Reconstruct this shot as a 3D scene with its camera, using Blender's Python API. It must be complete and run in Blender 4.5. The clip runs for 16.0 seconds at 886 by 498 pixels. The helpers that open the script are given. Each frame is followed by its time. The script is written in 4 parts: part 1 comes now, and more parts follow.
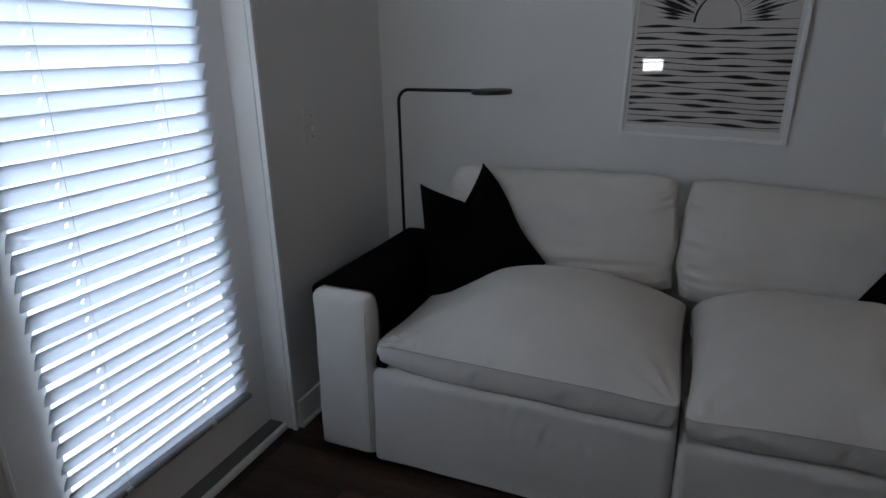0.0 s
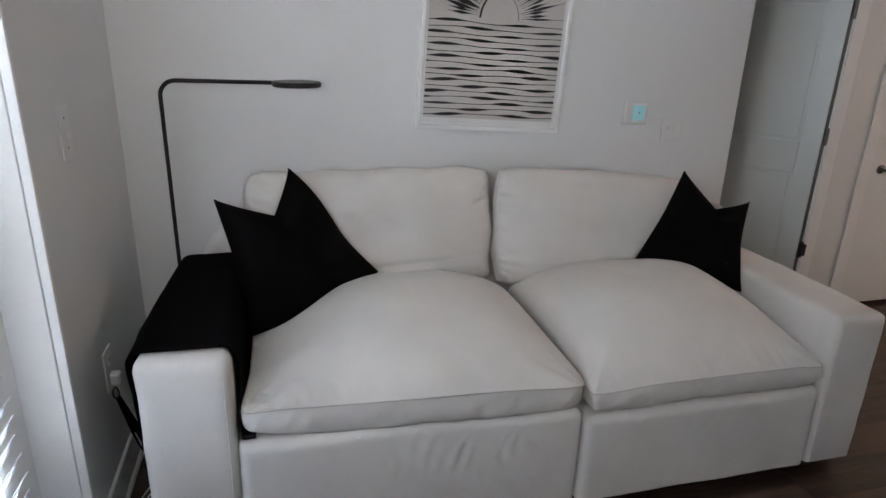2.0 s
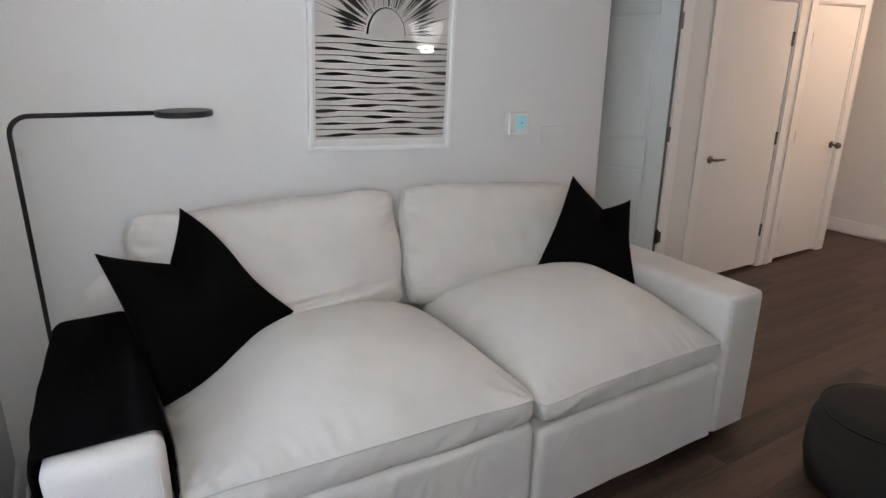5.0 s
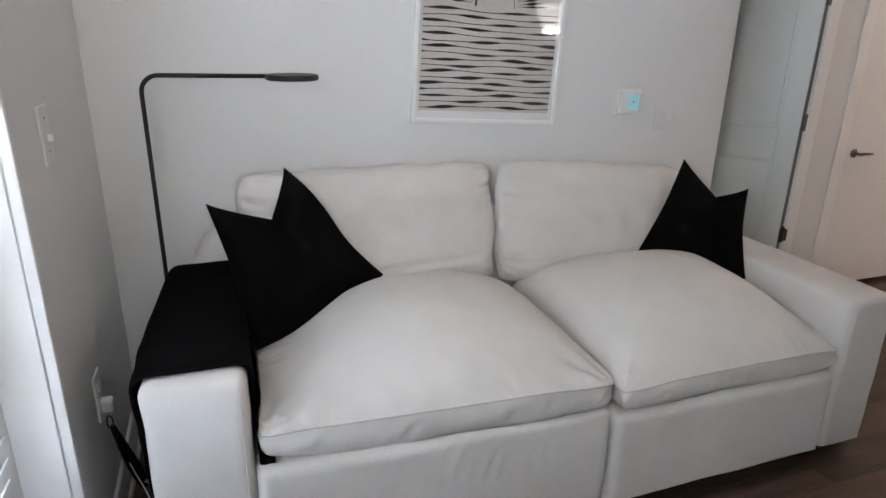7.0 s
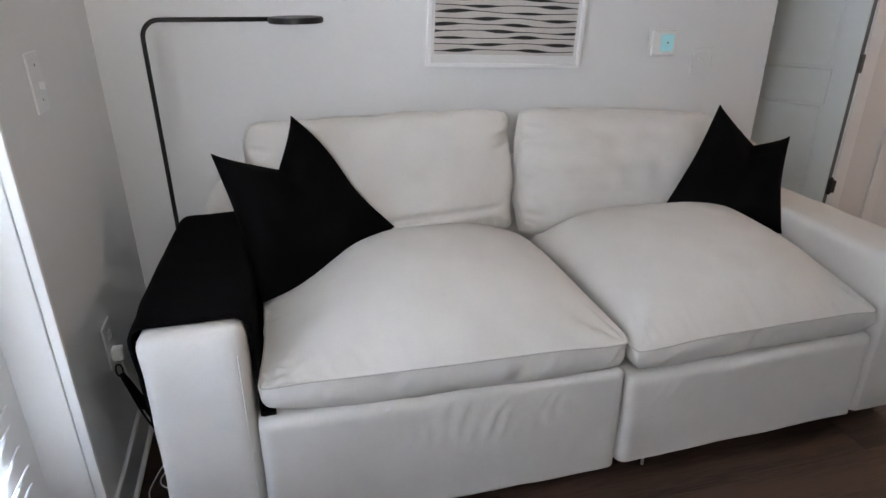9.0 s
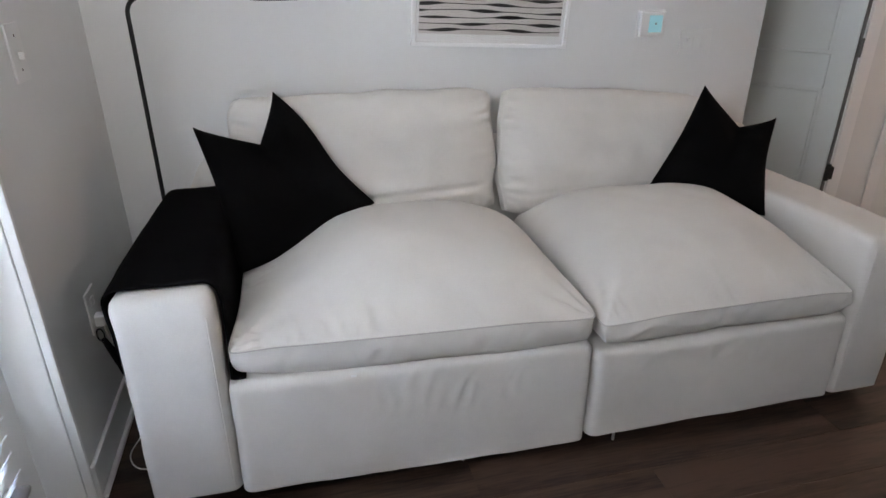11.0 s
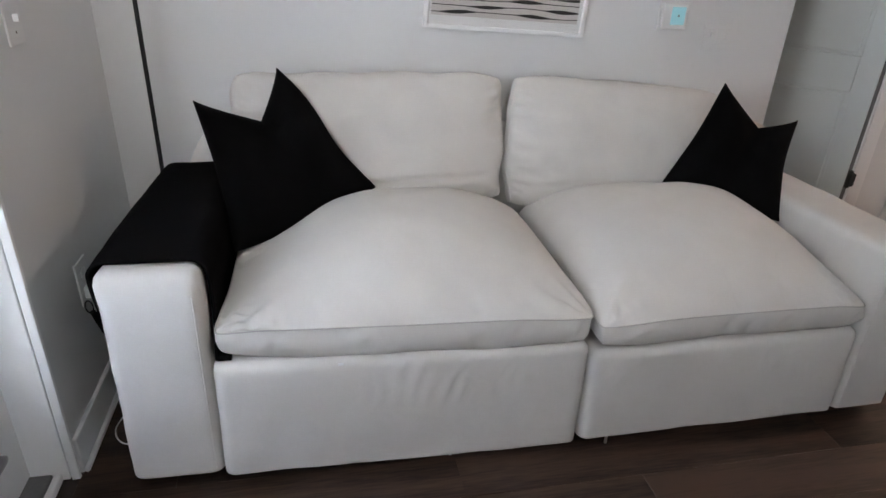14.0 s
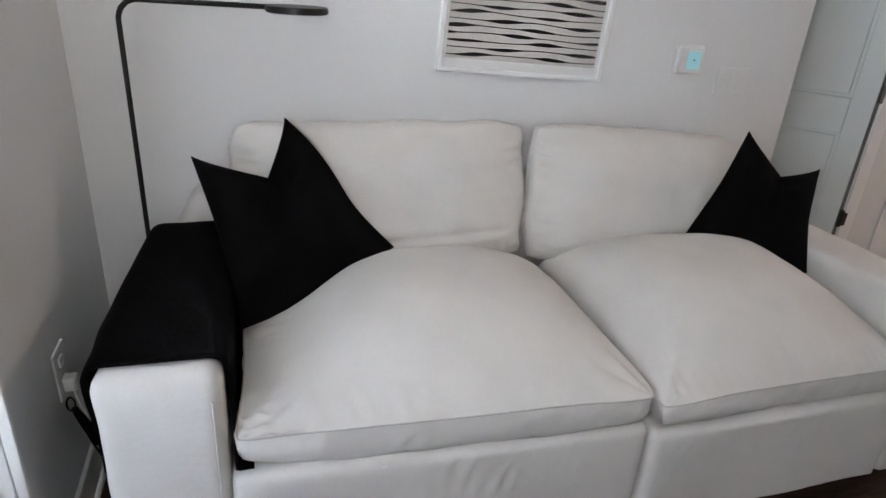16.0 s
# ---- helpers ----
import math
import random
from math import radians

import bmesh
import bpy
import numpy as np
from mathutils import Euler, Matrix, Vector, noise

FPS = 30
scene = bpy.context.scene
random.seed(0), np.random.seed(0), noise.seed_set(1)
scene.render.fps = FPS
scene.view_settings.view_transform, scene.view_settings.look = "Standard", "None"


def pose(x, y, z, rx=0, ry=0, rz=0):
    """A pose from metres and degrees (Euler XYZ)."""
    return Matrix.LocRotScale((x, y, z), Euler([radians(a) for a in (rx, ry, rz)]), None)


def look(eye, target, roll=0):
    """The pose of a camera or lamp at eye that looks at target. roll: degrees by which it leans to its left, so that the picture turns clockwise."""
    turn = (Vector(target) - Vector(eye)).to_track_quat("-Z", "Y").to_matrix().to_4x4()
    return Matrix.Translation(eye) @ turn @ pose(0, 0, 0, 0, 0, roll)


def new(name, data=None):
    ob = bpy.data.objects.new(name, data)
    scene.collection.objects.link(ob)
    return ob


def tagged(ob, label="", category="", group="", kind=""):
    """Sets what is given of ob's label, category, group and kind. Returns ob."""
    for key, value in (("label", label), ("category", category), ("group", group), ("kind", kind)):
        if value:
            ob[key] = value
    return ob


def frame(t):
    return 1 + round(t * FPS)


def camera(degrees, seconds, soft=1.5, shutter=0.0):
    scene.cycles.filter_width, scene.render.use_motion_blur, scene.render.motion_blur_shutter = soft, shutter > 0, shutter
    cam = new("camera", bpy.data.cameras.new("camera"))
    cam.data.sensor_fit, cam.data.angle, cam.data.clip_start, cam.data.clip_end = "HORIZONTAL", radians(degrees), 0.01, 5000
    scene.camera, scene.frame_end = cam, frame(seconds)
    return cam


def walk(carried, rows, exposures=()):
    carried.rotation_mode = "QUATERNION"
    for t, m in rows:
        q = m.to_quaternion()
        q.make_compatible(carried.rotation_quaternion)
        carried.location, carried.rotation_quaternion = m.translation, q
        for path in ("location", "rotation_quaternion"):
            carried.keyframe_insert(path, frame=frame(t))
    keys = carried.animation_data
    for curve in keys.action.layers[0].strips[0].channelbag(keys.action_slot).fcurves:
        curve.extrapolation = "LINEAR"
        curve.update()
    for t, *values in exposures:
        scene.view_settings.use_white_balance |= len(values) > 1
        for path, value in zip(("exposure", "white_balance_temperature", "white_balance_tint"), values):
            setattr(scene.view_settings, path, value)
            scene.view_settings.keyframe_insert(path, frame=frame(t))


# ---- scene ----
cam = camera(70.87, 16.0, soft=1.5)
ROWS = [
    (0.00, 0.378, -0.072, 1.660, 22.12, -18.00, -1.38),
    (0.50, 0.009, 0.086, 1.630, 14.85, -16.56, -0.38),
    (1.00, -0.213, 0.148, 1.659, 4.32, -19.06, 0.77),
    (1.50, -0.463, 0.125, 1.678, -9.90, -22.45, 1.46),
    (2.00, -0.564, 0.155, 1.660, -15.05, -19.02, 1.81),
    (2.50, -0.634, 0.324, 1.682, -17.79, -19.22, 1.01),
    (3.00, -0.707, 0.429, 1.652, -19.69, -19.58, 1.41),
    (3.50, -0.805, 0.443, 1.686, -23.12, -19.74, 0.96),
    (4.00, -0.862, 0.424, 1.666, -27.96, -19.05, 0.49),
    (4.20, -0.863, 0.414, 1.666, -29.39, -18.26, 1.11),
    (4.70, -0.855, 0.400, 1.673, -31.02, -17.66, 1.22),
    (5.25, -0.831, 0.388, 1.686, -30.90, -18.17, -0.10),
    (5.80, -0.801, 0.374, 1.689, -29.00, -18.88, -1.50),
    (6.30, -0.781, 0.354, 1.671, -25.91, -18.83, -1.65),
    (6.50, -0.773, 0.340, 1.652, -23.80, -18.44, -1.20),
    (7.00, -0.751, 0.334, 1.622, -19.91, -19.14, 1.13),
    (7.50, -0.711, 0.330, 1.640, -18.39, -19.50, 1.68),
    (8.00, -0.698, 0.317, 1.650, -18.25, -19.11, 1.43),
    (8.50, -0.588, 0.434, 1.629, -15.82, -20.55, 0.30),
    (9.00, -0.614, 0.369, 1.601, -15.67, -23.72, -0.05),
    (9.50, -0.651, 0.253, 1.588, -16.54, -24.43, -0.58),
    (9.70, -0.655, 0.240, 1.585, -17.60, -24.05, -0.60),
    (10.75, -0.530, 0.262, 1.565, -15.00, -24.30, -0.20),
    (11.80, -0.372, 0.302, 1.545, -11.30, -24.70, 0.40),
    (12.00, -0.368, 0.304, 1.544, -11.34, -24.62, 0.49),
    (12.50, -0.375, 0.300, 1.536, -11.10, -23.99, 0.77),
    (13.00, -0.390, 0.302, 1.542, -11.05, -24.02, 1.05),
    (13.50, -0.406, 0.305, 1.549, -11.53, -25.08, 1.83),
    (14.00, -0.414, 0.320, 1.550, -12.43, -25.85, 2.51),
    (14.50, -0.410, 0.338, 1.540, -11.96, -25.00, 3.00),
    (15.00, -0.444, 0.411, 1.550, -11.72, -24.70, 3.70),
    (15.50, -0.554, 0.539, 1.583, -14.85, -25.01, 4.10),
    (16.00, -0.646, 0.645, 1.591, -18.24, -23.87, 3.94),
]
walk(cam, [(t, pose(x, y, z, 90 + pitch, 0, yaw) @ pose(0, 0, 0, 0, 0, roll)) for t, x, y, z, yaw, pitch, roll in ROWS],
     exposures=[(0.0, -0.29, 6400, 10.5), (0.8, -0.29, 6400, 10.5), (1.2, 0.35, 6600, 13), (1.6, 0.7, 6850, 13), (2.05, 1.14, 6850, 12.5), (2.5, 1.36, 6880, 12.5), (4.2, 1.37, 6980, 12.5), (6.3, 1.51, 6930, 12.5), (8.5, 1.49, 6880, 12.5), (16.0, 1.53, 6880, 12.5)])

# ---- plan, metres ----
BACK = 2.99          # back wall, room side
LEFT = -1.192        # wall with the garden door, room side
WEST = -1.197        # the same wall past the door jamb
JAMB = 1.966         # corner of the door recess
DOOR_X = -1.322      # room face of the garden door
CEIL = 2.74
REAR = -6.5
RIGHT = 5.53
END_X = 1.768        # free end of the back wall
HALL_Y = 3.2         # wall with the hall doors
BEYOND = 4.6

# ---- world and lights ----
world = bpy.data.worlds.new("sky")
scene.world = world
world.use_nodes = True
nt = world.node_tree
sky = nt.nodes.new("ShaderNodeTexSky")
sky.sky_type = "NISHITA"
sky.sun_disc = False
sky.sun_elevation = radians(57)
sky.sun_rotation = radians(190)
nt.links.new(sky.outputs["Color"], nt.nodes["Background"].inputs["Color"])
nt.nodes["Background"].inputs["Strength"].default_value = 0.13


def area_lamp(name, m, sx, sy, power, colour):
    data = bpy.data.lights.new(name, "AREA")
    data.shape, data.size, data.size_y, data.energy, data.color = "RECTANGLE", sx, sy, power, colour
    ob = new(name, data)
    ob.matrix_world = m
    return ob


area_lamp("garden_door_daylight", look((-2.3, 1.36, 2.15), (-1.25, 1.36, 0.85)), 1.3, 1.0, 62, (0.82, 0.91, 1.0))
# Fill lamp in an added, unseen window, tilted up towards the ceiling.
area_lamp("unseen_window_fill", look((LEFT - 0.01, 0.25, 1.8), (LEFT + 0.07, 0.95, 2.5)), 0.5, 0.8, 12.5, (0.95, 0.97, 0.975))
area_lamp("hall_lamp_light", look((4.6, 2.2, CEIL - 0.06), (4.6, 2.2, 0)), 0.3, 0.3, 8.8, (1.0, 0.60, 0.36))
sun = bpy.data.lights.new("sun", "SUN")
sun.energy, sun.angle, sun.color = 4.0, radians(0.6), (1.0, 0.95, 0.88)
new("sun", sun).matrix_world = look((0.8, -5, 8), (0, 0, 0))


# ---- materials ----
def material(name, colour, rough=0.6, metal=0.0, vary=0.08, scale=6.0, grain=120.0, bump=0.08, depth=0.001, sheen=0.0, spread=0.0, stretch=(1, 1, 1)):
    """Base colour with broad and fine variation and a fine relief."""
    m = bpy.data.materials.new(name)
    m.use_nodes = True
    n, l = m.node_tree.nodes, m.node_tree.links
    b = n["Principled BSDF"]
    b.inputs["Roughness"].default_value, b.inputs["Metallic"].default_value = rough, metal
    b.inputs["Sheen Weight"].default_value = sheen
    tc = n.new("ShaderNodeTexCoord")
    mp = n.new("ShaderNodeMapping")
    mp.inputs["Scale"].default_value = stretch
    l.new(tc.outputs["Object"], mp.inputs["Vector"])
    big, fine = n.new("ShaderNodeTexNoise"), n.new("ShaderNodeTexNoise")
    big.inputs["Scale"].default_value, fine.inputs["Scale"].default_value = scale, grain
    big.inputs["Detail"].default_value, fine.inputs["Detail"].default_value = 4, 3
    l.new(mp.outputs["Vector"], big.inputs["Vector"])
    l.new(mp.outputs["Vector"], fine.inputs["Vector"])
    mix = n.new("ShaderNodeMath")
    mix.operation = "ADD"
    l.new(big.outputs["Fac"], mix.inputs[0])
    half = n.new("ShaderNodeMath")
    half.operation, half.inputs[1].default_value = "MULTIPLY", 0.5
    l.new(fine.outputs["Fac"], half.inputs[0])
    l.new(half.outputs[0], mix.inputs[1])
    fac = mix.outputs[0]
    if spread:
        oi = n.new("ShaderNodeObjectInfo")
        sp = n.new("ShaderNodeMath")
        sp.operation, sp.inputs[1].default_value = "MULTIPLY_ADD", spread
        l.new(oi.outputs["Random"], sp.inputs[0])
        l.new(fac, sp.inputs[2])
        fac = sp.outputs[0]
    ramp = n.new("ShaderNodeValToRGB")
    ramp.color_ramp.elements[0].position, ramp.color_ramp.elements[1].position = 0.45, 1.05 + spread
    ramp.color_ramp.elements[0].color = (*[c * (1 - vary) for c in colour], 1)
    ramp.color_ramp.elements[1].color = (*[min(1, c * (1 + vary)) for c in colour], 1)
    l.new(fac, ramp.inputs["Fac"])
    l.new(ramp.outputs["Color"], b.inputs["Base Color"])
    bp = n.new("ShaderNodeBump")
    bp.inputs["Strength"].default_value, bp.inputs["Distance"].default_value = bump, depth
    l.new(fine.outputs["Fac"], bp.inputs["Height"])
    l.new(bp.outputs["Normal"], b.inputs["Normal"])
    return m


def fabric(name, colour, weave=900.0, vary=0.06, rough=0.92, sheen=0.15, bump=0.35):
    """Woven cloth: two crossed thread waves as relief, slubs and broad shading in the colour."""
    m = material(name, colour, rough, 0, vary, 5, 260, 0.1, 0.001, sheen)
    n, l = m.node_tree.nodes, m.node_tree.links
    tc = [x for x in n if x.type == "TEX_COORD"][0]
    old = [x for x in n if x.type == "BUMP"][0]
    waves = []
    for axis in ("X", "Y", "Z"):
        w = n.new("ShaderNodeTexWave")
        w.bands_direction = axis
        w.inputs["Scale"].default_value, w.inputs["Distortion"].default_value = weave / 6.28, 1.5
        l.new(tc.outputs["Object"], w.inputs["Vector"])
        waves.append(w)
    a1, a2 = n.new("ShaderNodeMath"), n.new("ShaderNodeMath")
    a1.operation = a2.operation = "ADD"
    l.new(waves[0].outputs["Fac"], a1.inputs[0])
    l.new(waves[1].outputs["Fac"], a1.inputs[1])
    l.new(a1.outputs[0], a2.inputs[0])
    l.new(waves[2].outputs["Fac"], a2.inputs[1])
    bp = n.new("ShaderNodeBump")
    bp.inputs["Strength"].default_value, bp.inputs["Distance"].default_value = bump, 0.0006
    l.new(a2.outputs[0], bp.inputs["Height"])
    l.new(old.outputs["Normal"], bp.inputs["Normal"])
    l.new(bp.outputs["Normal"], n["Principled BSDF"].inputs["Normal"])
    # soft creases
    cr = n.new("ShaderNodeTexNoise")
    cr.inputs["Scale"].default_value, cr.inputs["Detail"].default_value, cr.inputs["Distortion"].default_value = 9, 2, 0.6
    l.new(tc.outputs["Object"], cr.inputs["Vector"])
    b2 = n.new("ShaderNodeBump")
    b2.inputs["Strength"].default_value, b2.inputs["Distance"].default_value = 0.25, 0.012
    l.new(cr.outputs["Fac"], b2.inputs["Height"])
    l.new(b2.outputs["Normal"], old.inputs["Normal"])
    return m


def glassy(name, gloss=0.02):
    m = bpy.data.materials.new(name)
    m.use_nodes = True
    n, l = m.node_tree.nodes, m.node_tree.links
    n.remove(n["Principled BSDF"])
    tr, gl, fr, mx = n.new("ShaderNodeBsdfTransparent"), n.new("ShaderNodeBsdfGlossy"), n.new("ShaderNodeLayerWeight"), n.new("ShaderNodeMixShader")
    gl.inputs["Roughness"].default_value = gloss
    fr.inputs["Blend"].default_value = 0.5
    p5, ad = n.new("ShaderNodeMath"), n.new("ShaderNodeMath")
    p5.operation, p5.inputs[1].default_value = "POWER", 5.0
    ad.operation, ad.inputs[1].default_value, ad.inputs[2].default_value = "MULTIPLY_ADD", 0.96, 0.04
    l.new(fr.outputs["Facing"], p5.inputs[0])
    l.new(p5.outputs[0], ad.inputs[0])
    l.new(ad.outputs[0], mx.inputs[0])
    l.new(tr.outputs[0], mx.inputs[1])
    l.new(gl.outputs[0], mx.inputs[2])
    l.new(mx.outputs[0], n["Material Output"].inputs["Surface"])
    return m


def glow(name, colour, strength):
    m = bpy.data.materials.new(name)
    m.use_nodes = True
    b = m.node_tree.nodes["Principled BSDF"]
    b.inputs["Base Color"].default_value = (*colour, 1)
    b.inputs["Emission Color"].default_value = (*colour, 1)
    b.inputs["Emission Strength"].default_value = strength
    return m


def slat_vinyl(name):
    """White vinyl that lets a little daylight through."""
    m = material(name, (0.80, 0.81, 0.82), 0.45, 0, 0.03, 3, 90, 0.04)
    n, l = m.node_tree.nodes, m.node_tree.links
    tl, mx = n.new("ShaderNodeBsdfTranslucent"), n.new("ShaderNodeMixShader")
    tl.inputs["Color"].default_value = (0.80, 0.84, 0.90, 1)
    mx.inputs[0].default_value = 0.5
    l.new(n["Principled BSDF"].outputs[0], mx.inputs[1])
    l.new(tl.outputs[0], mx.inputs[2])
    l.new(mx.outputs[0], n["Material Output"].inputs["Surface"])
    return m


WALL = material("wall_paint", (0.74, 0.75, 0.76), 0.75, 0, 0.025, 1.5, 320, 0.10, 0.0008)
CEILING = material("ceiling_paint", (0.80, 0.80, 0.79), 0.85, 0, 0.02, 1.5, 220, 0.2, 0.001)
# Darker than WALL: grey added to dim light bounced onto the sofa front.
DIMMING_WALL = material("dimming_wall_paint", (0.22, 0.22, 0.23), 0.75, 0, 0.03, 1.5, 320, 0.10, 0.0008)
TRIM = material("trim_paint", (0.85, 0.86, 0.87), 0.35, 0, 0.02, 3, 140, 0.03)
DOOR = material("door_paint", (0.80, 0.82, 0.825), 0.38, 0, 0.025, 2, 160, 0.04)
# DOOR paint again, with the cool cast of daylight mixed into its colour.
COOL_CAST_DOOR = material("cool_cast_door_paint", (0.755, 0.82, 0.825), 0.38, 0, 0.025, 2, 160, 0.04)
WOOD = material("dark_plank_wood", (0.037, 0.0220, 0.0165), 0.36, 0, 0.85, 4, 45, 0.16, 0.001, spread=0.3, stretch=(0.22, 3, 3))
JOINT = material("floor_joint", (0.02, 0.013, 0.01), 0.8)
LINEN = fabric("off_white_linen", (0.66, 0.635, 0.61))
LINEN_SEAM = fabric("linen_seam", (0.46, 0.44, 0.42))
BLACK = fabric("black_linen", (0.0035, 0.0035, 0.004), 700, 0.25, 1.0, 0.0)
BLACK_SEAM = fabric("black_seam", (0.006, 0.006, 0.007))
KNIT = fabric("black_throw_wool", (0.0032, 0.0032, 0.004), 420, 0.3, 1.0, 0.0, 0.25)
WOOD.node_tree.nodes["Principled BSDF"].inputs["Specular IOR Level"].default_value = 0.28
for stop, at in zip([x for x in WOOD.node_tree.nodes if x.type == "VALTORGB"][0].color_ramp.elements, (0.62, 1.08)):
    stop.position = at
for dark in (BLACK, BLACK_SEAM, KNIT):
    dark.node_tree.nodes["Principled BSDF"].inputs["Specular IOR Level"].default_value = 0.05
METAL_BLACK = material("black_metal", (0.012, 0.012, 0.013), 0.42, 0.3, 0.2, 8, 300, 0.03)
DIFFUSER = material("lamp_diffuser", (0.6, 0.6, 0.6), 0.5)
CHROME = material("brushed_nickel", (0.16, 0.155, 0.15), 0.3, 1.0, 0.06, 12, 300, 0.03)
PIN = material("zinc_pin", (0.7, 0.7, 0.7), 0.3, 1.0)
DARK_RUBBER = material("dark_rubber", (0.015, 0.015, 0.016), 0.7)
# Grey that stands for the shade inside the open hinge gap.
GAP_SHADE = material("gap_shade_grey", (0.15, 0.15, 0.155), 0.6)
PLASTIC = material("white_plastic", (0.75, 0.755, 0.76), 0.32, 0, 0.02, 4, 200, 0.02)
SLAT = slat_vinyl("slat_vinyl")
CORD = material("white_cord", (0.75, 0.75, 0.75), 0.7)
GREY_CORD = material("grey_cord", (0.30, 0.30, 0.31), 0.6)
GREY_SILL = material("grey_sill_metal", (0.2, 0.2, 0.2), 0.45, 0.6, 0.15, 6, 120, 0.06)
RAIL_GREY = material("grey_satin_rail", (0.30, 0.30, 0.31), 0.3, 0.4, 0.06, 8, 200, 0.03)
GLASS = glassy("pane_glass")
MAT_WHITE = material("mat_board", (0.80, 0.80, 0.80), 0.8, 0, 0.01, 4, 300, 0.05)
PAPER = material("beige_print_paper", (0.63, 0.595, 0.575), 0.85, 0, 0.03, 4, 300, 0.06)
INK = material("black_ink", (0.012, 0.011, 0.011), 0.7, 0, 0.4, 10, 200, 0.03)
CYAN = glow("cyan_display", (0.33, 0.66, 0.74), 0.07)
LIGHT_DISC = glow("lit_disc", (1.0, 0.96, 0.9), 12)
PENDANT_GLOBE = glow("lit_globe", (1.0, 0.95, 0.91), 15)
HALO_SHADE = glow("halo_shade_glow", (0.96, 0.98, 1.0), 1.6)
LIGHT_PANEL = glow("lit_screen", (0.95, 0.97, 1.0), 24)
HAZE = glow("bright_outdoors", (0.84, 0.92, 1.0), 1.4)
POUF = fabric("charcoal_felt", (0.016, 0.013, 0.011), 500, 0.25, 0.95, 0.0)
FOOT = material("black_plastic_foot", (0.01, 0.01, 0.01), 0.5)
OUTSIDE = material("pale_deck", (0.62, 0.63, 0.64), 0.8, 0, 0.1, 2, 30)


# ---- building helpers ----
def thing(name, at, label, category, group=""):
    ob = new(name)
    ob.matrix_world = Matrix.Translation(at)
    ob.empty_display_size = 0.05
    return tagged(ob, label, category, group)


def part(name, bm, mat, parent=None, label="", smooth=False):
    """Links a bmesh, in world metres, as one mesh object under its parent."""
    me = bpy.data.meshes.new(name)
    if smooth:
        for f in bm.faces:
            f.smooth = True
    bm.to_mesh(me)
    bm.free()
    me.materials.append(mat)
    ob = new(name, me)
    if parent:
        base = Matrix.Identity(4)
        p = parent
        while p:
            base = (p.matrix_parent_inverse @ p.matrix_basis if p.parent else p.matrix_basis) @ base
            p = p.parent
        ob.parent = parent
        ob.matrix_parent_inverse = base.inverted()
    if label:
        ob["label"] = label
    return ob


def box(bm, x0, x1, y0, y1, z0, z1, bev=0.0, seg=2):
    r = bmesh.ops.create_cube(bm, size=1, matrix=Matrix.Translation(((x0 + x1) / 2, (y0 + y1) / 2, (z0 + z1) / 2)) @ Matrix.Diagonal((abs(x1 - x0), abs(y1 - y0), abs(z1 - z0), 1)))
    if bev:
        edges = {e for v in r["verts"] for e in v.link_edges}
        bmesh.ops.bevel(bm, geom=list(edges), offset=bev, segments=seg, affect="EDGES", profile=0.5)
    return bm


def B(x0, x1, y0, y1, z0, z1, bev=0.0, seg=2):
    return box(bmesh.new(), x0, x1, y0, y1, z0, z1, bev, seg)


def structure(name, bm, mat, label, category):
    return tagged(part(name, bm, mat), label, category, kind="structure")


def tube(bm, points, r, sides=10, closed=False):
    """A round tube along points."""
    pts = [Vector(p) for p in points]
    rings = []
    n = len(pts)
    up = Vector((0.13, 0.21, 0.97))
    for i, p in enumerate(pts):
        a, b = pts[(i - 1) % n if closed else max(i - 1, 0)], pts[(i + 1) % n if closed else min(i + 1, n - 1)]
        d = (b - a).normalized()
        s = d.cross(up)
        if s.length < 0.05:
            s = d.cross(Vector((1, 0, 0)))
        s.normalize()
        w = s.cross(d)
        up = w
        rr = r[i] if isinstance(r, list) else r
        rings.append([bm.verts.new(p + (s * math.cos(t) + w * math.sin(t)) * rr) for t in [2 * math.pi * k / sides for k in range(sides)]])
    for i in range(n if closed else n - 1):
        a, b = rings[i], rings[(i + 1) % n]
        for k in range(sides):
            bm.faces.new((a[k], a[(k + 1) % sides], b[(k + 1) % sides], b[k]))
    if not closed:
        bm.faces.new(rings[0][::-1])
        bm.faces.new(rings[-1])
    bmesh.ops.recalc_face_normals(bm, faces=bm.faces)
    return bm


def disc(bm, c, r, h, sides=40, bev=0.0, axis="z"):
    m = Matrix.Translation(c) @ (pose(0, 0, 0, 90) if axis == "y" else pose(0, 0, 0, 0, 90) if axis == "x" else Matrix.Identity(4))
    g = bmesh.ops.create_cone(bm, cap_ends=True, segments=sides, radius1=r, radius2=r, depth=h, matrix=m)
    if bev:
        rim = [e for v in g["verts"] for e in v.link_edges if any(len(f.verts) > 4 for f in e.link_faces)]
        bmesh.ops.bevel(bm, geom=list(set(rim)), offset=bev, segments=2, affect="EDGES")
    return bm


def wob(p, s, seed):
    return noise.noise(Vector((p[0] * s + seed * 7.1, p[1] * s - seed * 3.3, p[2] * s + seed)))


